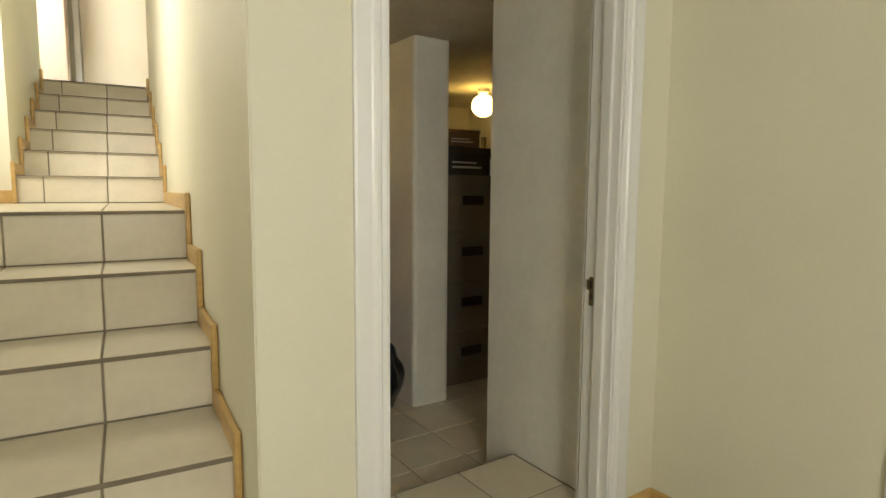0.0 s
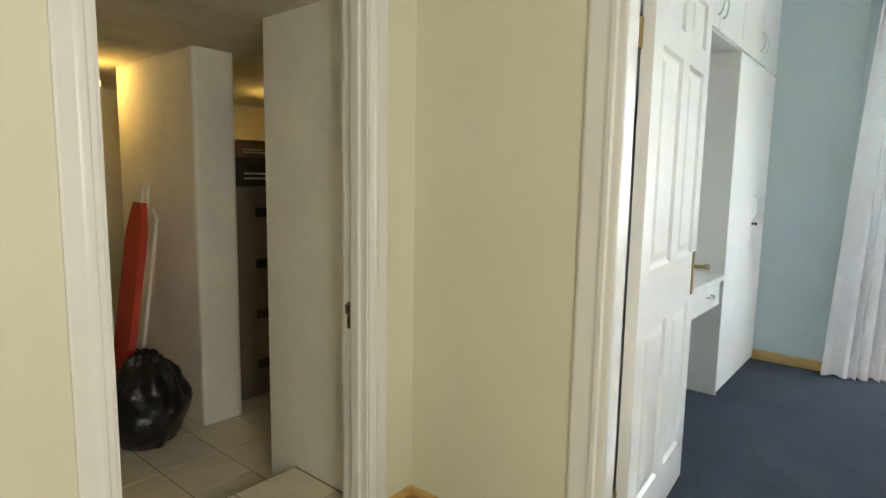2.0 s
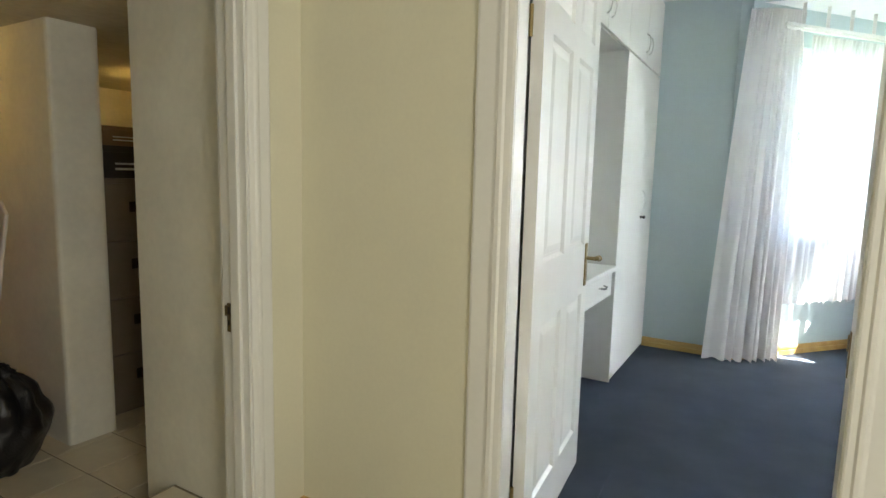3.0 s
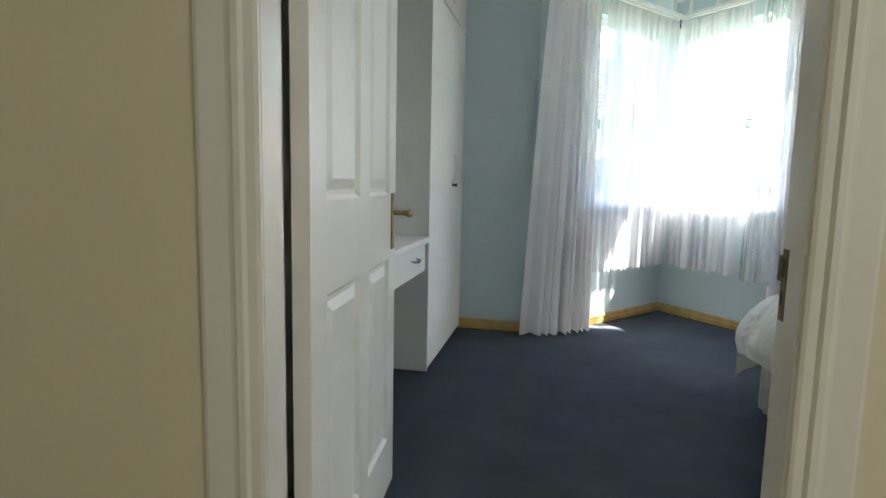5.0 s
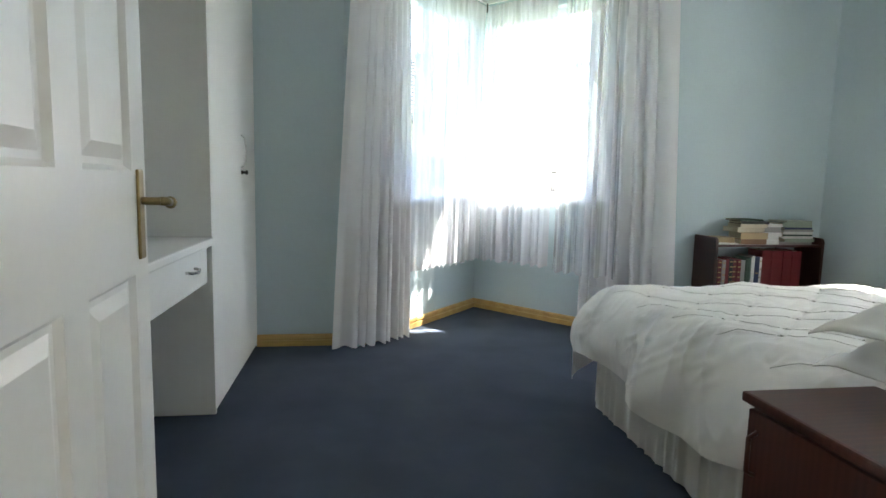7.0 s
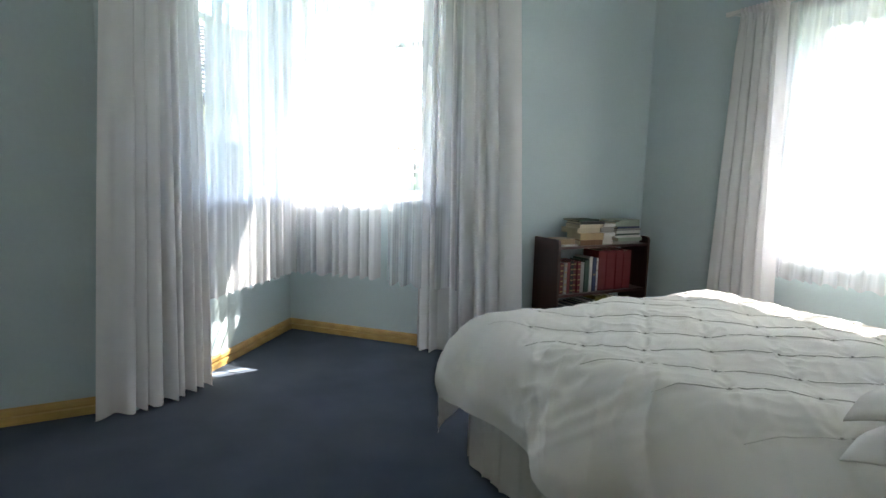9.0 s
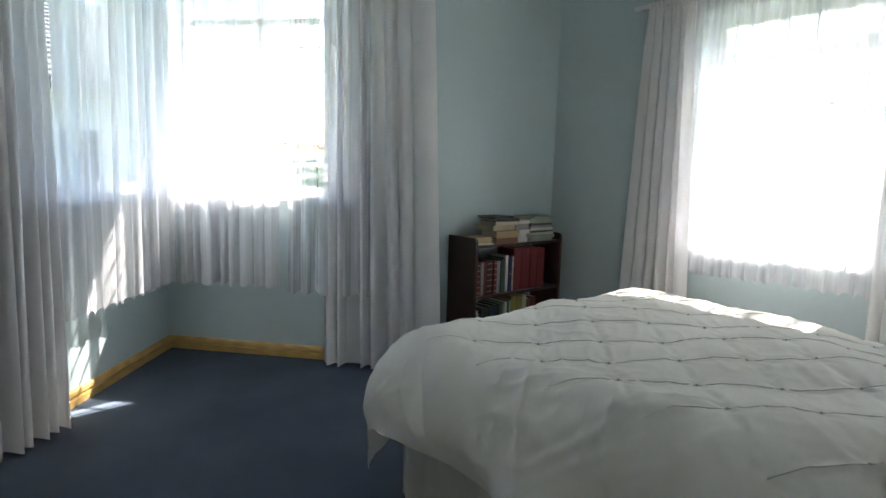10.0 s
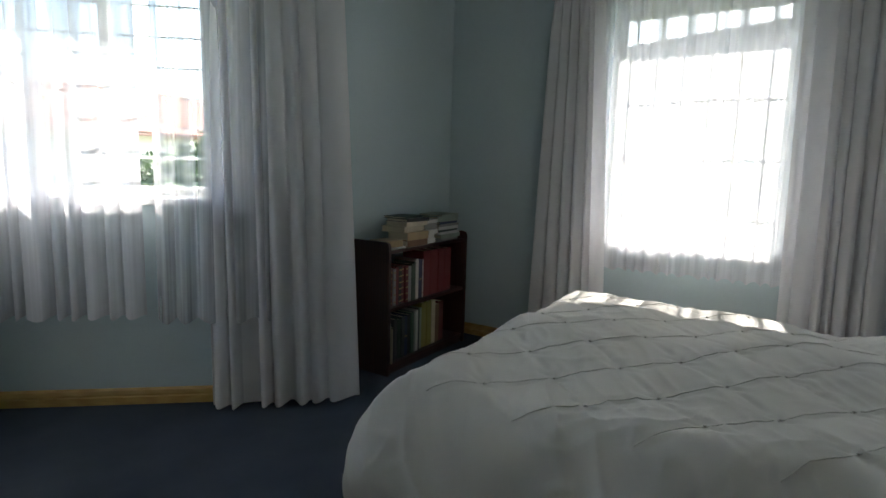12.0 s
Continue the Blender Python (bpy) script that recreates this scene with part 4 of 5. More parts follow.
book_row(SHELF_Z[1], KY1 - 0.026, row_1, 1)
row_2 = [("white", 0.012, 0.20, 0), ("charcoal", 0.022, 0.23, 1), ("white", 0.014, 0.225, 1), ("black", 0.03, 0.20, 0), ("charcoal", 0.03, 0.24, 0), ("dark green", 0.028, 0.235, 0), ("charcoal", 0.03, 0.245, 0),
         ("navy", 0.03, 0.24, 1), ("black", 0.03, 0.245, 0), ("green", 0.03, 0.25, 0), ("grey", 0.02, 0.25, 1), ("white", 0.02, 0.255, 0), ("charcoal", 0.025, 0.255, 0), ("sage", 0.02, 0.26, 0),
         ("olive yellow", 0.055, 0.285, 0), ("olive yellow", 0.05, 0.285, 0), ("cream", 0.04, 0.28, 0), ("brown", 0.05, 0.25, 0), ("dark red", 0.05, 0.26, 0)]
book_row(SHELF_Z[0], KY1 - 0.028, row_2, 2)
book("cream", 0.008, 0.205, 0.15, pose(KX0 + 0.008, KY1 - 0.055, SHELF_Z[0] + 0.001, 0, 0, 3), "thin cream booklet leaning before the dark books")


def flat_stack(x, y, z, seq, seed):
    """Books lying flat, one on another, spine towards the room."""
    rng = random.Random(seed)
    for colour, thin, tall_, deep in seq:
        thick = 1.22 * thin
        m = Matrix.Translation((x + rng.uniform(-0.012, 0.012), y + rng.uniform(-0.012, 0.012), z)) @ Matrix.Rotation(radians(rng.uniform(-7, 7)), 4, "Z") @ pose(0, 0, 0, 90, 0, 0) @ pose(0, 0, -tall_ / 2)
        book(colour, thick, tall_, deep, m, f"{colour} book lying flat on top of bookcase")
        z += thick + 0.0008
    return z


TZ = SHELF_Z[2] + 0.001
flat_stack(KX0 + 0.03, KY1 - 0.10, TZ, [("white", 0.008, 0.17, 0.15), ("tan", 0.030, 0.13, 0.14)], 3)
flat_stack(KX0 + 0.03, KY1 - 0.30, TZ, [("brown", 0.030, 0.20, 0.15), ("tan", 0.038, 0.21, 0.15), ("beige", 0.028, 0.22, 0.16), ("cream", 0.020, 0.20, 0.16), ("black", 0.016, 0.21, 0.16), ("dark green", 0.010, 0.20, 0.15)], 4)
flat_stack(KX0 + 0.03, KY1 - 0.47, TZ, [("white", 0.024, 0.12, 0.17), ("white", 0.022, 0.12, 0.17), ("white", 0.022, 0.12, 0.17), ("grey", 0.032, 0.12, 0.17), ("white", 0.016, 0.12, 0.17)], 5)
flat_stack(KX0 + 0.02, KY1 - 0.655, TZ, [("grey", 0.016, 0.26, 0.19), ("sage", 0.020, 0.25, 0.19), ("white", 0.012, 0.25, 0.19), ("dark green", 0.010, 0.25, 0.19), ("white", 0.016, 0.24, 0.18), ("grey", 0.012, 0.24, 0.18), ("navy", 0.012, 0.24, 0.18), ("sage", 0.028, 0.23, 0.18), ("sage", 0.010, 0.22, 0.17)], 6)

# ---- store room ----
SC = 2.165
SF = -0.13
structure("ceiling_store", boxes((1.05, W1 + 0.135, SC, 4.3, 5.7, SC + 0.15)), CONCRETE, "stained low concrete slab ceiling of the store", "ceiling")
structure("wall_store_passage", boxes((1.92, W1 + 0.135, -0.3, 2.06, 2.40, SC), (2.06, W1 + 0.135, -0.3, 4.3, W1 + 0.3, SC)), STORE, "whitewashed passage wall inside the store doorway", "wall")
structure("wall_store_west", boxes((0.105, 0.14, -0.3, 0.21, 4.2, SC), (0.21, 0.14, SC, 0.6, 4.2, SC + 0.15)), STORE, "whitewashed store wall beside the stairs", "wall", Matrix.Translation((0.54, W1, 0)) @ Matrix.Rotation(radians(-4.8), 4, "Z"))
structure("wall_store_north", boxes((0.95, 5.5, -0.3, 4.3, 5.7, SC)), STORE, "whitewashed store end wall", "wall")
structure("wall_store_east", boxes((4.1, W1 + 0.3, -0.3, 4.3, 5.5, SC)), STORE, "whitewashed store side wall", "wall")
structure("pillar_store", soft(boxes((1.985, 3.22, SF - 0.1, 2.25, 4.32, SC + 0.01)), 0.035, 4), STORE, "whitewashed rounded masonry pier in the store", "pillar")


def globe_lamp(x, y, r):
    g = thing("globe_lamp", "lit opal glass globe lamp under the slab", "ceiling lamp", pose(x, y, SC - 0.001), group="store lamps")
    part("base", lathe([(0.035, -0.05), (0.05, -0.04), (0.055, 0.0)], 20), WHITE, g, smooth=True)
    prof = [(max(0.003, r * math.sin(math.pi * k / 14)), -0.05 - r + r * 0.96 * -math.cos(math.pi * k / 14)) for k in range(15)]
    part("shade", lathe(prof, 28), BULB, g, "glowing opal glass globe", smooth=True)
    return g


globe_lamp(3.42, 4.38, 0.105)
globe_lamp(1.77, 4.25, 0.09)
filing = thing("filing_cabinet", "tall brown steel filing cabinet with four drawers", "cabinet", pose(2.31, 3.40, SF))
part("body", sbox(0, 0.02, 0.0, 0.52, 0.55, 1.48, r=0.004), CABINET, filing)
for k in range(4):
    z = 0.04 + 0.355 * k
    dw = part("drawer", sbox(0.015, 0.0, z, 0.505, 0.019, z + 0.345, r=0.004), CABINET, filing)
    part("drawer_handle", sbox(0.17, -0.012, z + 0.17, 0.35, 0.0, z + 0.235, r=0.004), DARKMETAL, dw, "dark recessed drawer handle")


def carton(label, x0, y0, z0, x1, y1, z1, material, rz=0):
    c = thing("carton", label, "box", pose((x0 + x1) / 2, (y0 + y1) / 2, z0, 0, 0, rz), group="stored cartons")
    w, d, h = x1 - x0, y1 - y0, z1 - z0
    part("body", sbox(-w / 2, -d / 2, 0, w / 2, d / 2, h * 0.8, r=0.004), material, c)
    part("lid", sbox(-w / 2 - 0.004, -d / 2 - 0.004, h * 0.8, w / 2 + 0.004, d / 2 + 0.004, h, r=0.004), material, c)
    part("writing_bar", boxes((-w * 0.3, -d / 2 - 0.006, h * 0.25, w * 0.3, -d / 2 - 0.0045, h * 0.32)), BOARD, c)
    part("writing_bar", boxes((-w * 0.3, -d / 2 - 0.006, h * 0.42, w * 0.2, -d / 2 - 0.0045, h * 0.48)), BOARD, c)
    return c


BROWNBOX = mat("brown cardboard", (0.22, 0.14, 0.075), 0.85, 0.15, 6, 90, 0.2)
BLACKBOX = mat("dark storage box card", (0.045, 0.04, 0.035), 0.7, 0.15, 6, 90, 0.2)
carton("dark storage box on the filing cabinet", 2.36, 3.5, SF + 1.481, 2.80, 3.85, SF + 1.68, BLACKBOX, 3)
carton("brown storage box on the filing cabinet", 2.42, 3.52, SF + 1.682, 2.72, 3.80, SF + 1.80, BROWNBOX, -4)
shelf_unit = thing("store_shelves", "dark timber storage shelves along the store wall", "shelves", pose(0, 0, 0))
for z in (0.4, 0.9, 1.4, 1.72):
    part("shelf", boxes((2.95, 4.72, SF + z, 4.08, 5.2, SF + z + 0.025)), CABINET, shelf_unit)
for x in (2.95, 4.05):
    for y in (4.72, 5.17):
        part("post", boxes((x - 0.012, y - 0.012, SF, x + 0.03, y + 0.03, SF + 1.95)), CABINET, shelf_unit)
carton("black storage box with white lettering bars", 3.25, 4.75, SF + 1.746, 3.6, 5.1, SF + 1.88, BLACKBOX, 2)
carton("dark storage box on the store shelf", 3.1, 4.76, SF + 1.426, 3.55, 5.1, SF + 1.66, BLACKBOX, -2)
carton("brown storage box on the store shelf", 3.1, 4.76, SF + 0.926, 3.6, 5.1, SF + 1.25, BROWNBOX, 1)

# hot water cylinder and cupboard at the back of the store
cyl = thing("water_cylinder", "cream hot water cylinder at the back", "water heater", pose(1.50, 4.75, SF))
part("tank", lathe([(0.20, 1.10), (0.235, 1.12), (0.24, 1.16), (0.24, 1.90), (0.225, 1.95), (0.15, 1.99), (0.02, 2.0)], 32), STORE, cyl, smooth=True)
part("stand", sbox(-0.25, -0.25, 0.0, 0.25, 0.25, 1.10, r=0.01), BOARD, cyl)
part("pipe", tube(((0.255, -0.1, 0.9), (0.29, -0.12, 1.2), (0.29, -0.12, 2.2)), 0.011, 8), DARKMETAL, cyl)

# ironing board leaning on the pier
iron = thing("ironing_board", "red covered folded ironing board leaning upright", "ironing board", Matrix.Translation((1.65, 3.62, SF)) @ Matrix.Rotation(radians(-6), 4, "Z") @ Matrix.Rotation(radians(8), 4, "Y"))


def board_outline(y0, y1, thick):
    bm = bmesh.new()
    prof = []
    for k in range(25):
        z = 0.12 + 1.27 * k / 24
        half = 0.15 * min(1, (1.45 - z) / 0.35 + 0.30)
        prof.append((z, half))
    a = [bm.verts.new((y0, h, z)) for z, h in prof] + [bm.verts.new((y0, -h, z)) for z, h in prof[::-1]]
    b = [bm.verts.new((y1, h, z)) for z, h in prof] + [bm.verts.new((y1, -h, z)) for z, h in prof[::-1]]
    for i in range(len(a)):
        bm.faces.new((a[i], a[(i + 1) % len(a)], b[(i + 1) % len(a)], b[i]))
    bm.faces.new(a[::-1])
    bm.faces.new(b)
    return bm


part("board", board_outline(-0.045, -0.005, 0.04), RED, iron, "red padded cloth cover")
part("leg", tube(((0.05, -0.11, 0.005), (0.05, -0.10, 1.30), (0.05, 0.0, 1.36), (0.05, 0.10, 1.30), (0.05, 0.11, 0.005)), 0.011, 8), WHITE, iron)
part("leg", tube(((0.0, -0.06, 1.36), (0.0, -0.05, 1.50), (0.0, 0.05, 1.50), (0.0, 0.06, 1.36)), 0.008, 8), WHITE, iron)


def refuse_bag():
    """A knotted, half-sagging plastic bag."""
    bm = bmesh.new()
    n1, n2 = 56, 40
    rings = []
    for j in range(n2 + 1):
        v = j / n2
        if v < 0.86:
            k = v / 0.86
            r = 0.245 * (math.sin(math.pi * (0.10 + 0.86 * k)) ** 0.62)
            z = 0.50 * k ** 1.05
        else:
            k = (v - 0.86) / 0.14
            r = 0.085 - 0.02 * k
            z = 0.50 + 0.045 * k
        ring = []
        for i in range(n1):
            a = 2 * math.pi * i / n1
            pleat = (0.018 * math.sin(9 * a + 3 * v) + 0.012 * math.sin(17 * a - 5 * v)) * smoothstep(0.35, 0.95, v)
            dent = 0.034 * noise.noise(Vector((math.cos(a) * 1.6, math.sin(a) * 1.6, v * 3.5))) + 0.022 * noise.noise(Vector((math.cos(a) * 5, math.sin(a) * 5, v * 9)))
            rr = max(0.01, r + (dent + pleat) * min(1, r / 0.1))
            ring.append(bm.verts.new((rr * math.cos(a), rr * math.sin(a), max(0.002, z + 0.4 * dent * (v > 0.05)))))
        rings.append(ring)
    for a, b in zip(rings, rings[1:]):
        for i in range(n1):
            bm.faces.new((a[i], a[(i + 1) % n1], b[(i + 1) % n1], b[i]))
    bm.faces.new(rings[0][::-1])
    return bm


mesh_thing("refuse_bag", refuse_bag(), BAGPLASTIC, "full black plastic refuse bag tied on floor", "rubbish bag", True, m=pose(1.66, 3.26, SF, 0, 0, 25) @ Matrix.Diagonal((0.9, 0.9, 1.0, 1)))

# ---- staircase ----
SA = 4.8                                   # the flight runs a little askew to the hall
STAIR = Matrix.Translation((0.54, W1, 0)) @ Matrix.Rotation(radians(-SA), 4, "Z")     # x: across from the wall (negative), y: up the flight
LOW_Y = [-0.40, -0.05, 0.25, 0.645, 1.0, 1.345]
LOW_Z = [0.103, 0.313, 0.523, 0.733, 0.943, 1.153]
UP_Y = [2.75 + 0.345 * k for k in range(6)]
UP_Z = [1.153 + 0.164 * (k + 1) for k in range(6)]
TOPZ = UP_Z[-1]
LW, UW = 1.25, 0.80
stairs = thing("staircase", "cream tiled staircase with dark joints", "stairs", STAIR.copy(), kind="structure")
step_boxes = []
for k in range(5):
    step_boxes.append((-LW, LOW_Y[k] + 0.004, -0.1, -0.004, LOW_Y[k + 1] + 0.012, LOW_Z[k] - 0.004))
step_boxes.append((-LW, LOW_Y[5] + 0.004, -0.1, -0.004, UP_Y[0] + 0.012, LOW_Z[5] - 0.004))
for k in range(5):
    step_boxes.append((-UW, UP_Y[k] + 0.004, 0.9, -0.004, UP_Y[k + 1] + 0.012, UP_Z[k] - 0.004))
step_boxes.append((-1.6, UP_Y[5] + 0.012, 0.9, 0.6, 8.2, TOPZ - 0.004))
part("stair_body", boxes(*step_boxes), GROUT, stairs)
structure("wall_stair_right", boxes((0.0, 0.004, -0.1, 0.03, 0.16, TOPZ + 0.95), (0.0, 0.145, -0.1, 0.10, UP_Y[5] + 0.0, TOPZ + 0.95)), CREAM, "cream painted wall beside the staircase", "wall", STAIR)
structure("wall_stair_left", boxes((-UW - 0.15, UP_Y[0], 0.9, -UW - 0.001, UP_Y[5] + 0.1, 4.9)), CREAM, "cream painted wall beside the upper flight", "wall", STAIR)
structure("wall_landing", boxes((-LW - 0.2, UP_Y[0], 0.0, -UW - 0.15, UP_Y[0] + 0.12, 4.9)), CREAM, "cream painted wall of the half landing", "wall", STAIR)
structure("wall_stair_outer", boxes((-LW - 0.15, -0.5, -0.1, -LW - 0.001, 1.55, 4.9), (-LW - 0.15, 2.65, -0.1, -LW - 0.001, UP_Y[0], 4.9), (-LW - 0.15, 1.55, -0.1, -LW - 0.001, 2.65, 2.0), (-LW - 0.15, 1.55, 2.85, -LW - 0.001, 2.65, 4.9), (-LW - 0.15, 1.55, 2.0, -LW - 0.11, 2.65, 2.85)), CREAM, "cream painted outer wall of the stairwell", "wall", STAIR)
structure("wall_upstairs", boxes((-1.6, 5.9, TOPZ - 0.1, 0.7, 6.02, 4.9)), CREAM, "cream painted wall at the stair head", "wall", STAIR)
structure("wall_upstairs_side", boxes((0.62, 0.0, 2.3, 0.72, 5.95, 4.9)), CREAM, "cream painted wall beyond the stair balustrade", "wall", STAIR)
structure("ceiling_upstairs", boxes((-1.7, -0.6, 4.9, 0.8, 6.2, 5.0)), CEILING, "plain white painted stairwell ceiling", "ceiling", STAIR)
structure("wall_hall_above", boxes((-1.7, 1.42, CEIL, 1.3, W1 - 0.002, 5.0)), CREAM, "cream painted stairwell wall above the hall", "wall")
structure("wall_hall_north", boxes((-1.6, 1.30, -0.12, -0.72, 1.42, CEIL)), CREAM, "cream painted hall wall beside the stair foot", "wall")
structure("wall_upstairs_left", boxes((-1.85, UP_Y[0] + 0.12, 1.9, -1.6, 6.02, 4.9), (-1.6, UP_Y[0] + 0.12, 1.9, -UW - 0.15, UP_Y[0] + 0.2, 4.9)), CREAM, "cream painted upper landing wall", "wall", STAIR)
structure("floor_upstairs", boxes((0.102, 0.0, 2.36, 0.72, 5.9, 2.48)), CREAM, "upper floor edge beyond the stair wall", "floor", STAIR)
up_door = thing("door_2", "cream flush door in a white frame upstairs", "door", STAIR @ pose(0, 5.885, TOPZ), kind="structure")
part("door_leaf", sbox(-0.55, -0.03, 0.01, 0.10, 0.012, 2.05, r=0.003), mat("cream door paint", (0.80, 0.72, 0.58), 0.4, 0.04, 3, 60, 0.05), up_door)
for x in (-0.62, 0.11):
    part("architrave", sbox(x, -0.05, 0.0, x + 0.06, 0.013, 2.1, r=0.006), WHITE, up_door)
cup2 = thing("tall_cupboard", "pinkish beige tall cupboard upstairs", "cupboard", STAIR @ pose(0, 0, TOPZ))
part("body", sbox(-0.98, 5.45, 0.01, -0.66, 5.86, 2.1, r=0.004), mat("pinkish beige board", (0.62, 0.48, 0.38), 0.5, 0.06, 3, 60, 0.05), cup2)
part("cupboard_door", sbox(-0.975, 5.43, 0.03, -0.665, 5.449, 2.08, r=0.004), mat("pinkish beige door", (0.64, 0.50, 0.40), 0.5, 0.06, 3, 60, 0.05), cup2)
picture = thing("wall_picture", "small red framed picture upstairs", "picture", STAIR @ pose(0.16, 5.87, TOPZ + 0.95))
part("frame", sbox(0.0, -0.02, 0.0, 0.2, 0.012, 0.3, r=0.005), RED, picture)
part("panel", boxes((0.03, -0.024, 0.03, 0.17, -0.021, 0.27)), BROWNBOX, picture)


# stepped pine skirting along the flight
def stepped_skirting(ys, zs, z_first, y_end):
    """A sawtooth board that follows treads and risers, rounded at each nosing."""
    pieces = []
    for k, (y, z) in enumerate(zip(ys, zs)):
        z_low = zs[k - 1] if k else z_first
        pieces.append((-0.022, y - 0.045, z_low + 0.0, -0.001, y - 0.005, z + 0.075))
        nxt = ys[k + 1] - 0.045 if k + 1 < len(ys) else y_end
        pieces.append((-0.021, y - 0.005, z, -0.001, nxt, z + 0.07))
    return [soft(boxes(p), 0.008, 3) for p in pieces]


low_skirt = thing("stair_skirting", "stepped yellow pine skirting beside the stairs", "skirting", STAIR.copy(), kind="structure")
for bm in stepped_skirting(LOW_Y, LOW_Z, 0.0, UP_Y[0] - 0.045):
    part("board", bm, PINE, low_skirt)
for bm in stepped_skirting(UP_Y, UP_Z, LOW_Z[-1], UP_Y[-1] + 0.05):
    part("board", bm, PINE, low_skirt)
left_skirt = thing("stair_skirting", "stepped yellow pine skirting beside the stairs", "skirting", STAIR @ Matrix.Translation((-UW + 0.022, 0, 0)), kind="structure")
for bm in stepped_skirting(UP_Y, UP_Z, LOW_Z[-1], UP_Y[-1] + 0.05):
    part("board", bm, PINE, left_skirt)
part("board", sbox(-0.45, UP_Y[0] - 0.02, LOW_Z[-1], -0.024, UP_Y[0] - 0.001, LOW_Z[-1] + 0.075, r=0.006), PINE, left_skirt)

# ---- outside ----
structure("ground", boxes((-400, -400, -0.5, 400, 400, -0.35)), GRASS, "dry lawn reaching to the horizon", "ground")


def house(name, label, m, w, d, h, roof_mat, rise):
    """A rendered single-storey house with a ridged tile roof and windows."""
    ho = thing(name, label, "house", m)
    part("wall", boxes((0, 0, 0, w, d, h)), RENDERED, ho, "white rendered walls")
    rf = part("roof", boxes((-0.4, -0.5, h, w + 0.4, d + 0.5, h + 0.08)), roof_mat, ho, "tiled pitched roof")
    n = 18
    run, half = d / 2 + 0.5, d / 2
    for side in (0, 1):
        bm = bmesh.new()
        for k in range(n):
            a, b = k / n, (k + 1.15) / n
            y0, y1 = (-0.5 + run * a, -0.5 + run * b) if side == 0 else (d + 0.5 - run * a, d + 0.5 - run * b)
            z0, z1 = h + 0.1 + rise * a, h + 0.1 + rise * b
            vs = [bm.verts.new(p) for p in ((-0.4, y0, z0 + 0.05), (w + 0.4, y0, z0 + 0.05), (w + 0.4, y1, z1), (-0.4, y1, z1), (-0.4, y0, z0), (w + 0.4, y0, z0))]
            bm.faces.new(vs[:4])
            bm.faces.new((vs[0], vs[1], vs[5], vs[4]))
        part("roof_courses", bm, roof_mat, rf)
    bm = bmesh.new()
    for x in (0.0, w):
        bm.faces.new([bm.verts.new(p) for p in ((x, 0, h), (x, d, h), (x, half, h + rise))])
    part("gable", bm, RENDERED, ho)
    for k in range(3):
        x = w * (0.14 + 0.3 * k)
        win = part("window", boxes((x, d, 0.9, x + 1.3, d + 0.04, 2.1)), STEEL, ho)
        part("pane", boxes((x + 0.08, d + 0.041, 0.98, x + 0.61, d + 0.05, 2.02), (x + 0.69, d + 0.041, 0.98, x + 1.22, d + 0.05, 2.02)), DARKMETAL, win)
    return ho


house("neighbour_house", "white neighbouring house with grey tiled roof", pose(-1.5, -14.6, -0.35, 0, 0, -20), 12.0, 7.0, 2.4, ROOFGREY, 2.05)
house("neighbour_house", "white neighbouring house with red tiled roof", pose(31.0, -16.0, -0.35, 0, 0, 90), 11.0, 7.0, 2.5, ROOFRED, 1.9)


house("neighbour_house", "white neighbouring house with low grey tiled roof", pose(20.0, -2.9, -0.35, 0, 0, 90), 9.0, 7.0, 2.6, ROOFGREY, 2.0)


def shrub(label, m, size, seed, leaves=900):
    rng = random.Random(seed)
    sh = thing("shrub", label, "shrub", m)
    part("trunk", merge(*[tube([(0, 0, 0), (rng.uniform(-0.1, 0.1) * size, rng.uniform(-0.1, 0.1) * size, 0.35 * size), (rng.uniform(-0.35, 0.35) * size, rng.uniform(-0.35, 0.35) * size, 0.8 * size)], 0.025 * size, 6) for _ in range(5)]), BARK, sh)
    bm = bmesh.new()
    for _ in range(leaves):
        a, el, rr = rng.uniform(0, 6.283), rng.uniform(-0.5, 1.4), rng.uniform(0.25, 1) ** 0.5
        rr *= 1 + 0.35 * noise.noise(Vector((math.cos(a) * 1.7, math.sin(a) * 1.7, el * 2 + seed)))
        c = Vector((0.55 * size * rr * math.cos(a) * math.cos(el), 0.55 * size * rr * math.sin(a) * math.cos(el), size * (0.6 + 0.45 * rr * math.sin(el))))
        u = Vector((rng.gauss(0, 1), rng.gauss(0, 1), rng.gauss(0, 1))).normalized()
        v = u.orthogonal().normalized()
        s = size * rng.uniform(0.035, 0.07)
        bm.faces.new([bm.verts.new(p) for p in (c - u * s, c + v * s * 0.45, c + u * s, c - v * s * 0.45)])
    part("crown", bm, LEAF, sh)
    return sh


for k, (x, y, size) in enumerate(((10.5, -4.0, 1.5), (12.0, -6.2, 1.9), (11.5, 0.5, 1.6), (10.0, 3.0, 1.7), (9.2, -7.5, 1.4))):
    shrub("dense green garden shrub on the lawn", pose(x, y, -0.35), size, 40 + k)
# unseen overhang, added and sized to keep sun off the bay windows
eave = thing("eave", "unseen white boxed overhang added to shade the bay window", "eave", pose(0, 0, 0), kind="structure")
bm = bmesh.new()
rim = [(EAST_N + 0.26, BAY_N.y + 1.0), (APEX.x + 0.95, APEX.y), (EAST_S + 0.26, BAY_S.y - 0.88), (EAST_S + 0.26, BAY_S.y - 0.05), (APEX.x + 0.02, APEX.y), (EAST_N + 0.26, BAY_N.y + 0.05)]
low_ring = [bm.verts.new((x, y, BAY_CEIL + 0.08)) for x, y in rim]
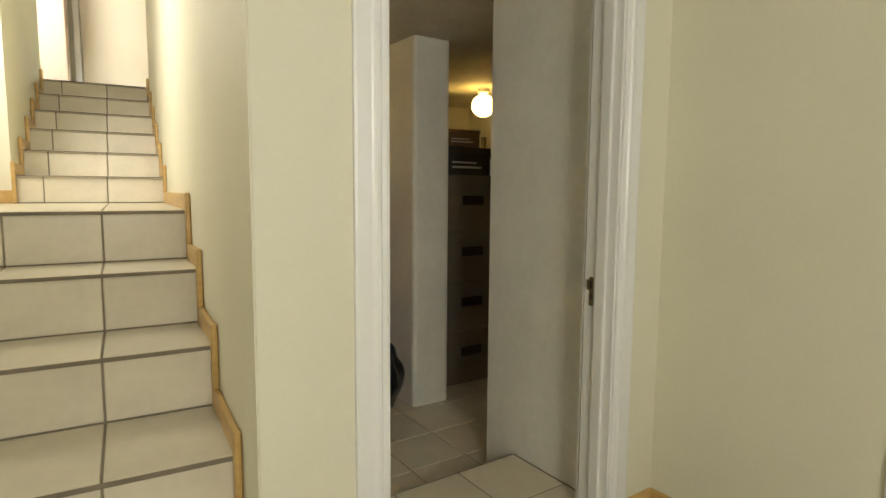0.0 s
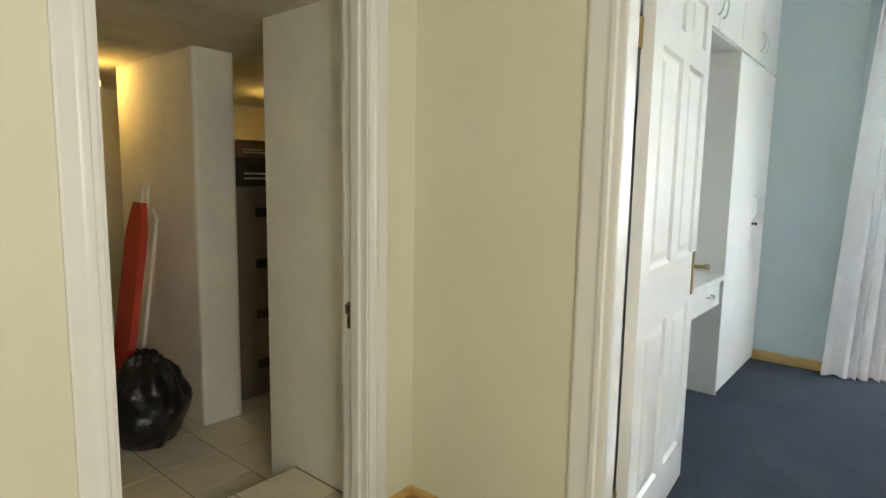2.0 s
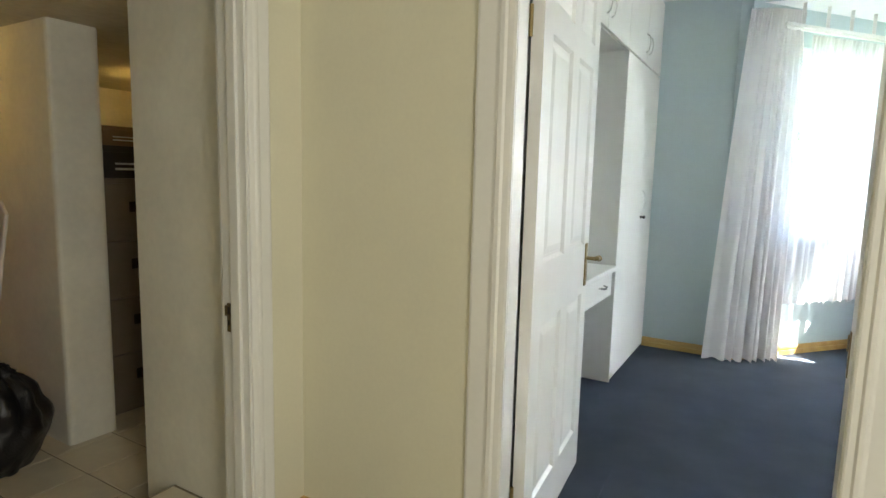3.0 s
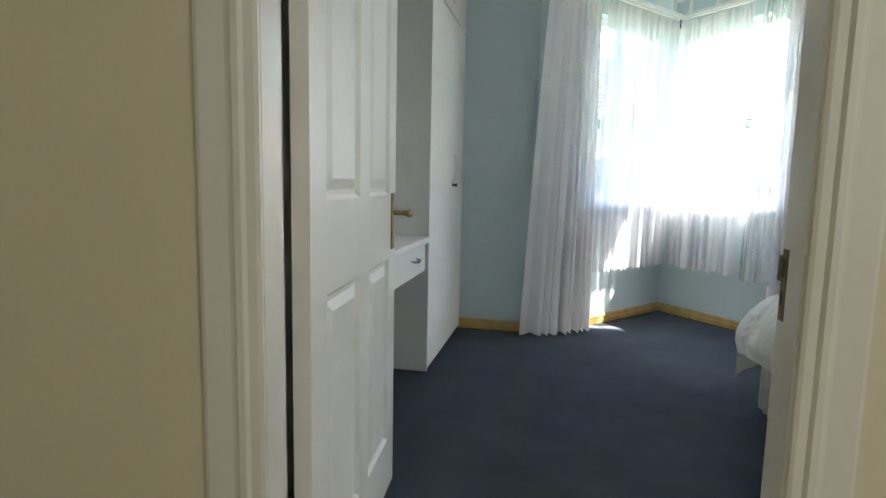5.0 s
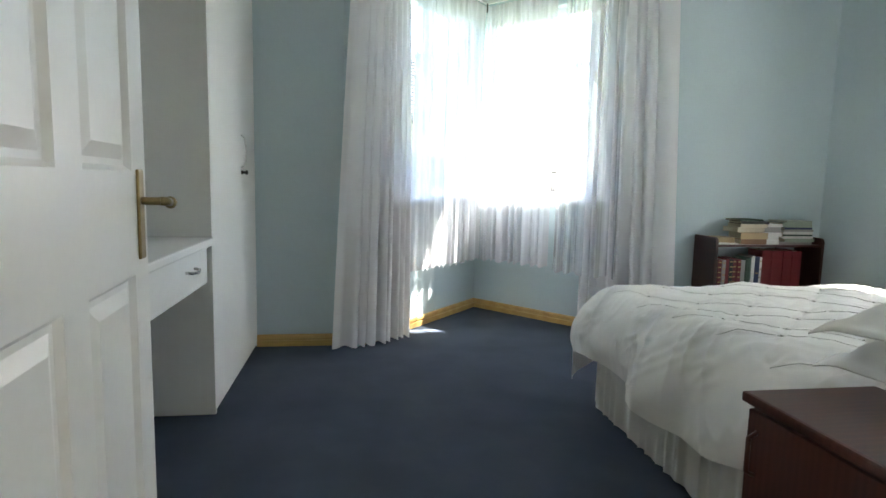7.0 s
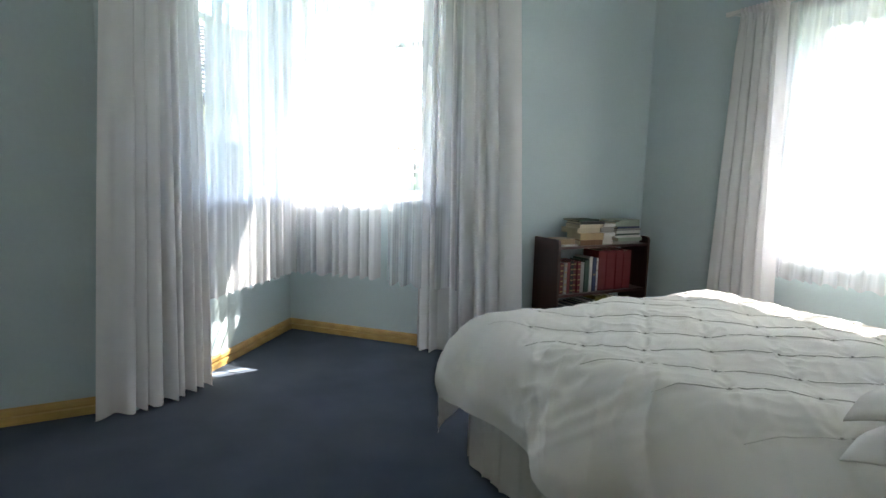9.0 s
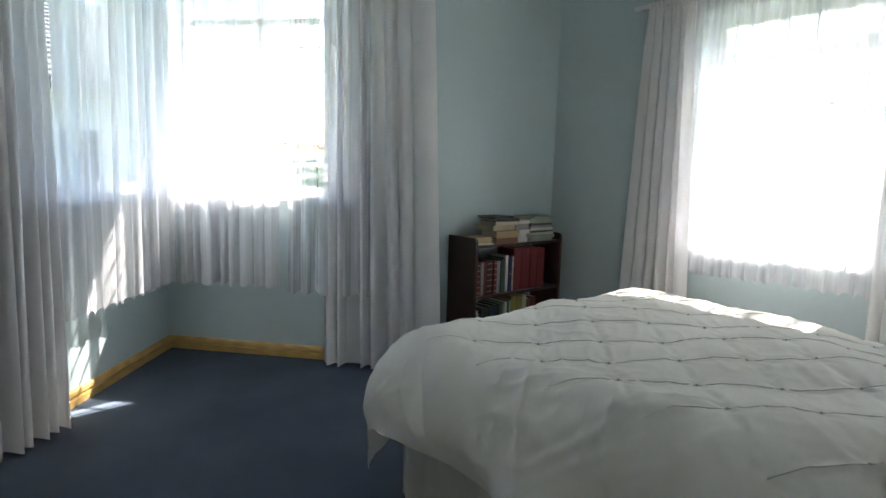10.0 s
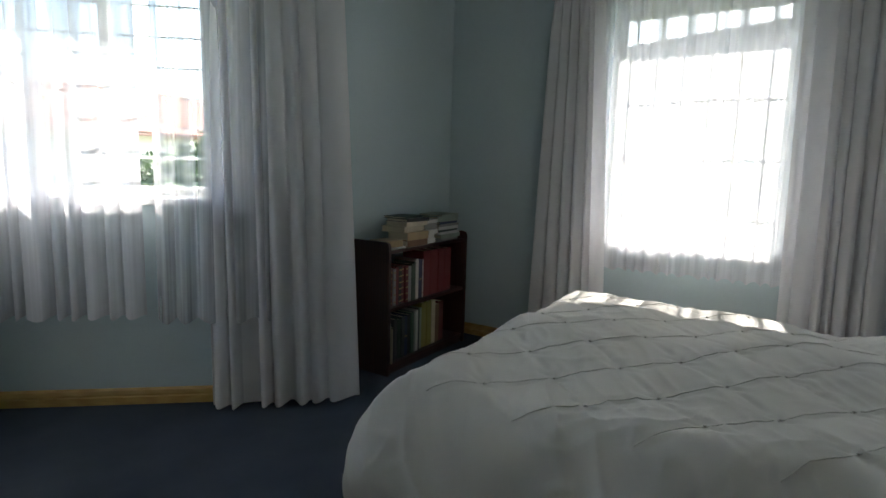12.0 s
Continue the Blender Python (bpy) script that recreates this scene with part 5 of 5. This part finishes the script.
high_ring = [bm.verts.new((x, y, BAY_CEIL + 0.24)) for x, y in rim]
for quad in ((0, 1, 4, 5), (1, 2, 3, 4)):
    bm.faces.new([low_ring[k] for k in quad])
    bm.faces.new([high_ring[k] for k in quad])
for k in range(6):
    bm.faces.new((low_ring[k], low_ring[(k + 1) % 6], high_ring[(k + 1) % 6], high_ring[k]))
bmesh.ops.recalc_face_normals(bm, faces=bm.faces)
part("shade_slab", bm, RENDERED, eave)
garden = thing("garden_wall", "white rendered garden wall across the lawn", "wall", pose(0, 0, -0.35))
part("wall", boxes((-6, -7.6, 0, 9, -7.4, 1.25)), RENDERED, garden)
part("coping", boxes((-6, -7.65, 1.25, 9, -7.35, 1.32)), RENDERED, garden)


# ---- tiles ----
def tile_mesh(w, d, h, name="tile"):
    return finish(soft(boxes((0, 0, 0, w, d, h)), 0.0025, 1), name, TILE)


store_floor, hall_floor = bpy.data.objects["floor_store"], bpy.data.objects["floor_hall"]
P, J = 0.325, 0.007
t_full = tile_mesh(P - J, P - J, 0.014)
for i in range(-2, 6):
    for j in range(0, 6):
        x, y = 1.882 + P * i, 2.2 + 0.0 + P * j
        if x + P > 4.0 or x < 0.85:
            continue
        t = new("tile", t_full)
        t.parent = store_floor
        t.location = (x + J / 2, y + J / 2, SF - 0.012)
for i in range(-10, 4):
    for j in range(-10, 1):
        x, y = 0.935 + P * i, 1.86 + P * j
        if x < -1.4 or x + P > SJ1 or (y > W1 - P and (x < 0.9 or x + P > 1.93)):
            continue
        t = new("tile", t_full)
        t.parent = hall_floor
        t.location = (x + J / 2, y + J / 2, -0.012)
riser_cache = {}
# dark brown strip along the front edge of each tread
NOSE = mat("dark brown strip on tread edge", (0.20, 0.165, 0.115), 0.8, 0.2, 9, 120, 0.2)
for ys, zs, wide, deep in ((LOW_Y, LOW_Z, LW, 0.0145), (UP_Y, UP_Z, UW, 0.008)):
    for y, z in zip(ys, zs):
        part("nosing", boxes((-wide, y - 0.0185, z - deep, -0.023, y - 0.0143, z - 0.0015)), NOSE, stairs, "dark brown strip on tread edge")
for ys, zs, base, wide in ((LOW_Y, LOW_Z, 0.0, LW), (UP_Y, UP_Z, LOW_Z[-1], UW)):
    for k, (y, z) in enumerate(zip(ys, zs)):
        z_low = zs[k - 1] if k else base
        deep = (ys[k + 1] if k + 1 < len(ys) else (UP_Y[0] if wide == LW else y + 0.9)) - y
        x = -0.004
        while x > -wide + 0.02:
            w = min(P, x + wide)
            for kind, dims, loc in (("riser", (w - J, 0.012, z - z_low - 0.018), (x - w + J / 2, y, z_low + 0.004)), ("tread", (w - J, deep + 0.012, 0.013), (x - w + J / 2, y - 0.014, z - 0.013))):
                key = (kind, *(round(v, 3) for v in dims))
                if key not in riser_cache:
                    riser_cache[key] = tile_mesh(*dims)
                t = new("tile", riser_cache[key])
                t.parent = stairs
                t.location = loc
            x -= w
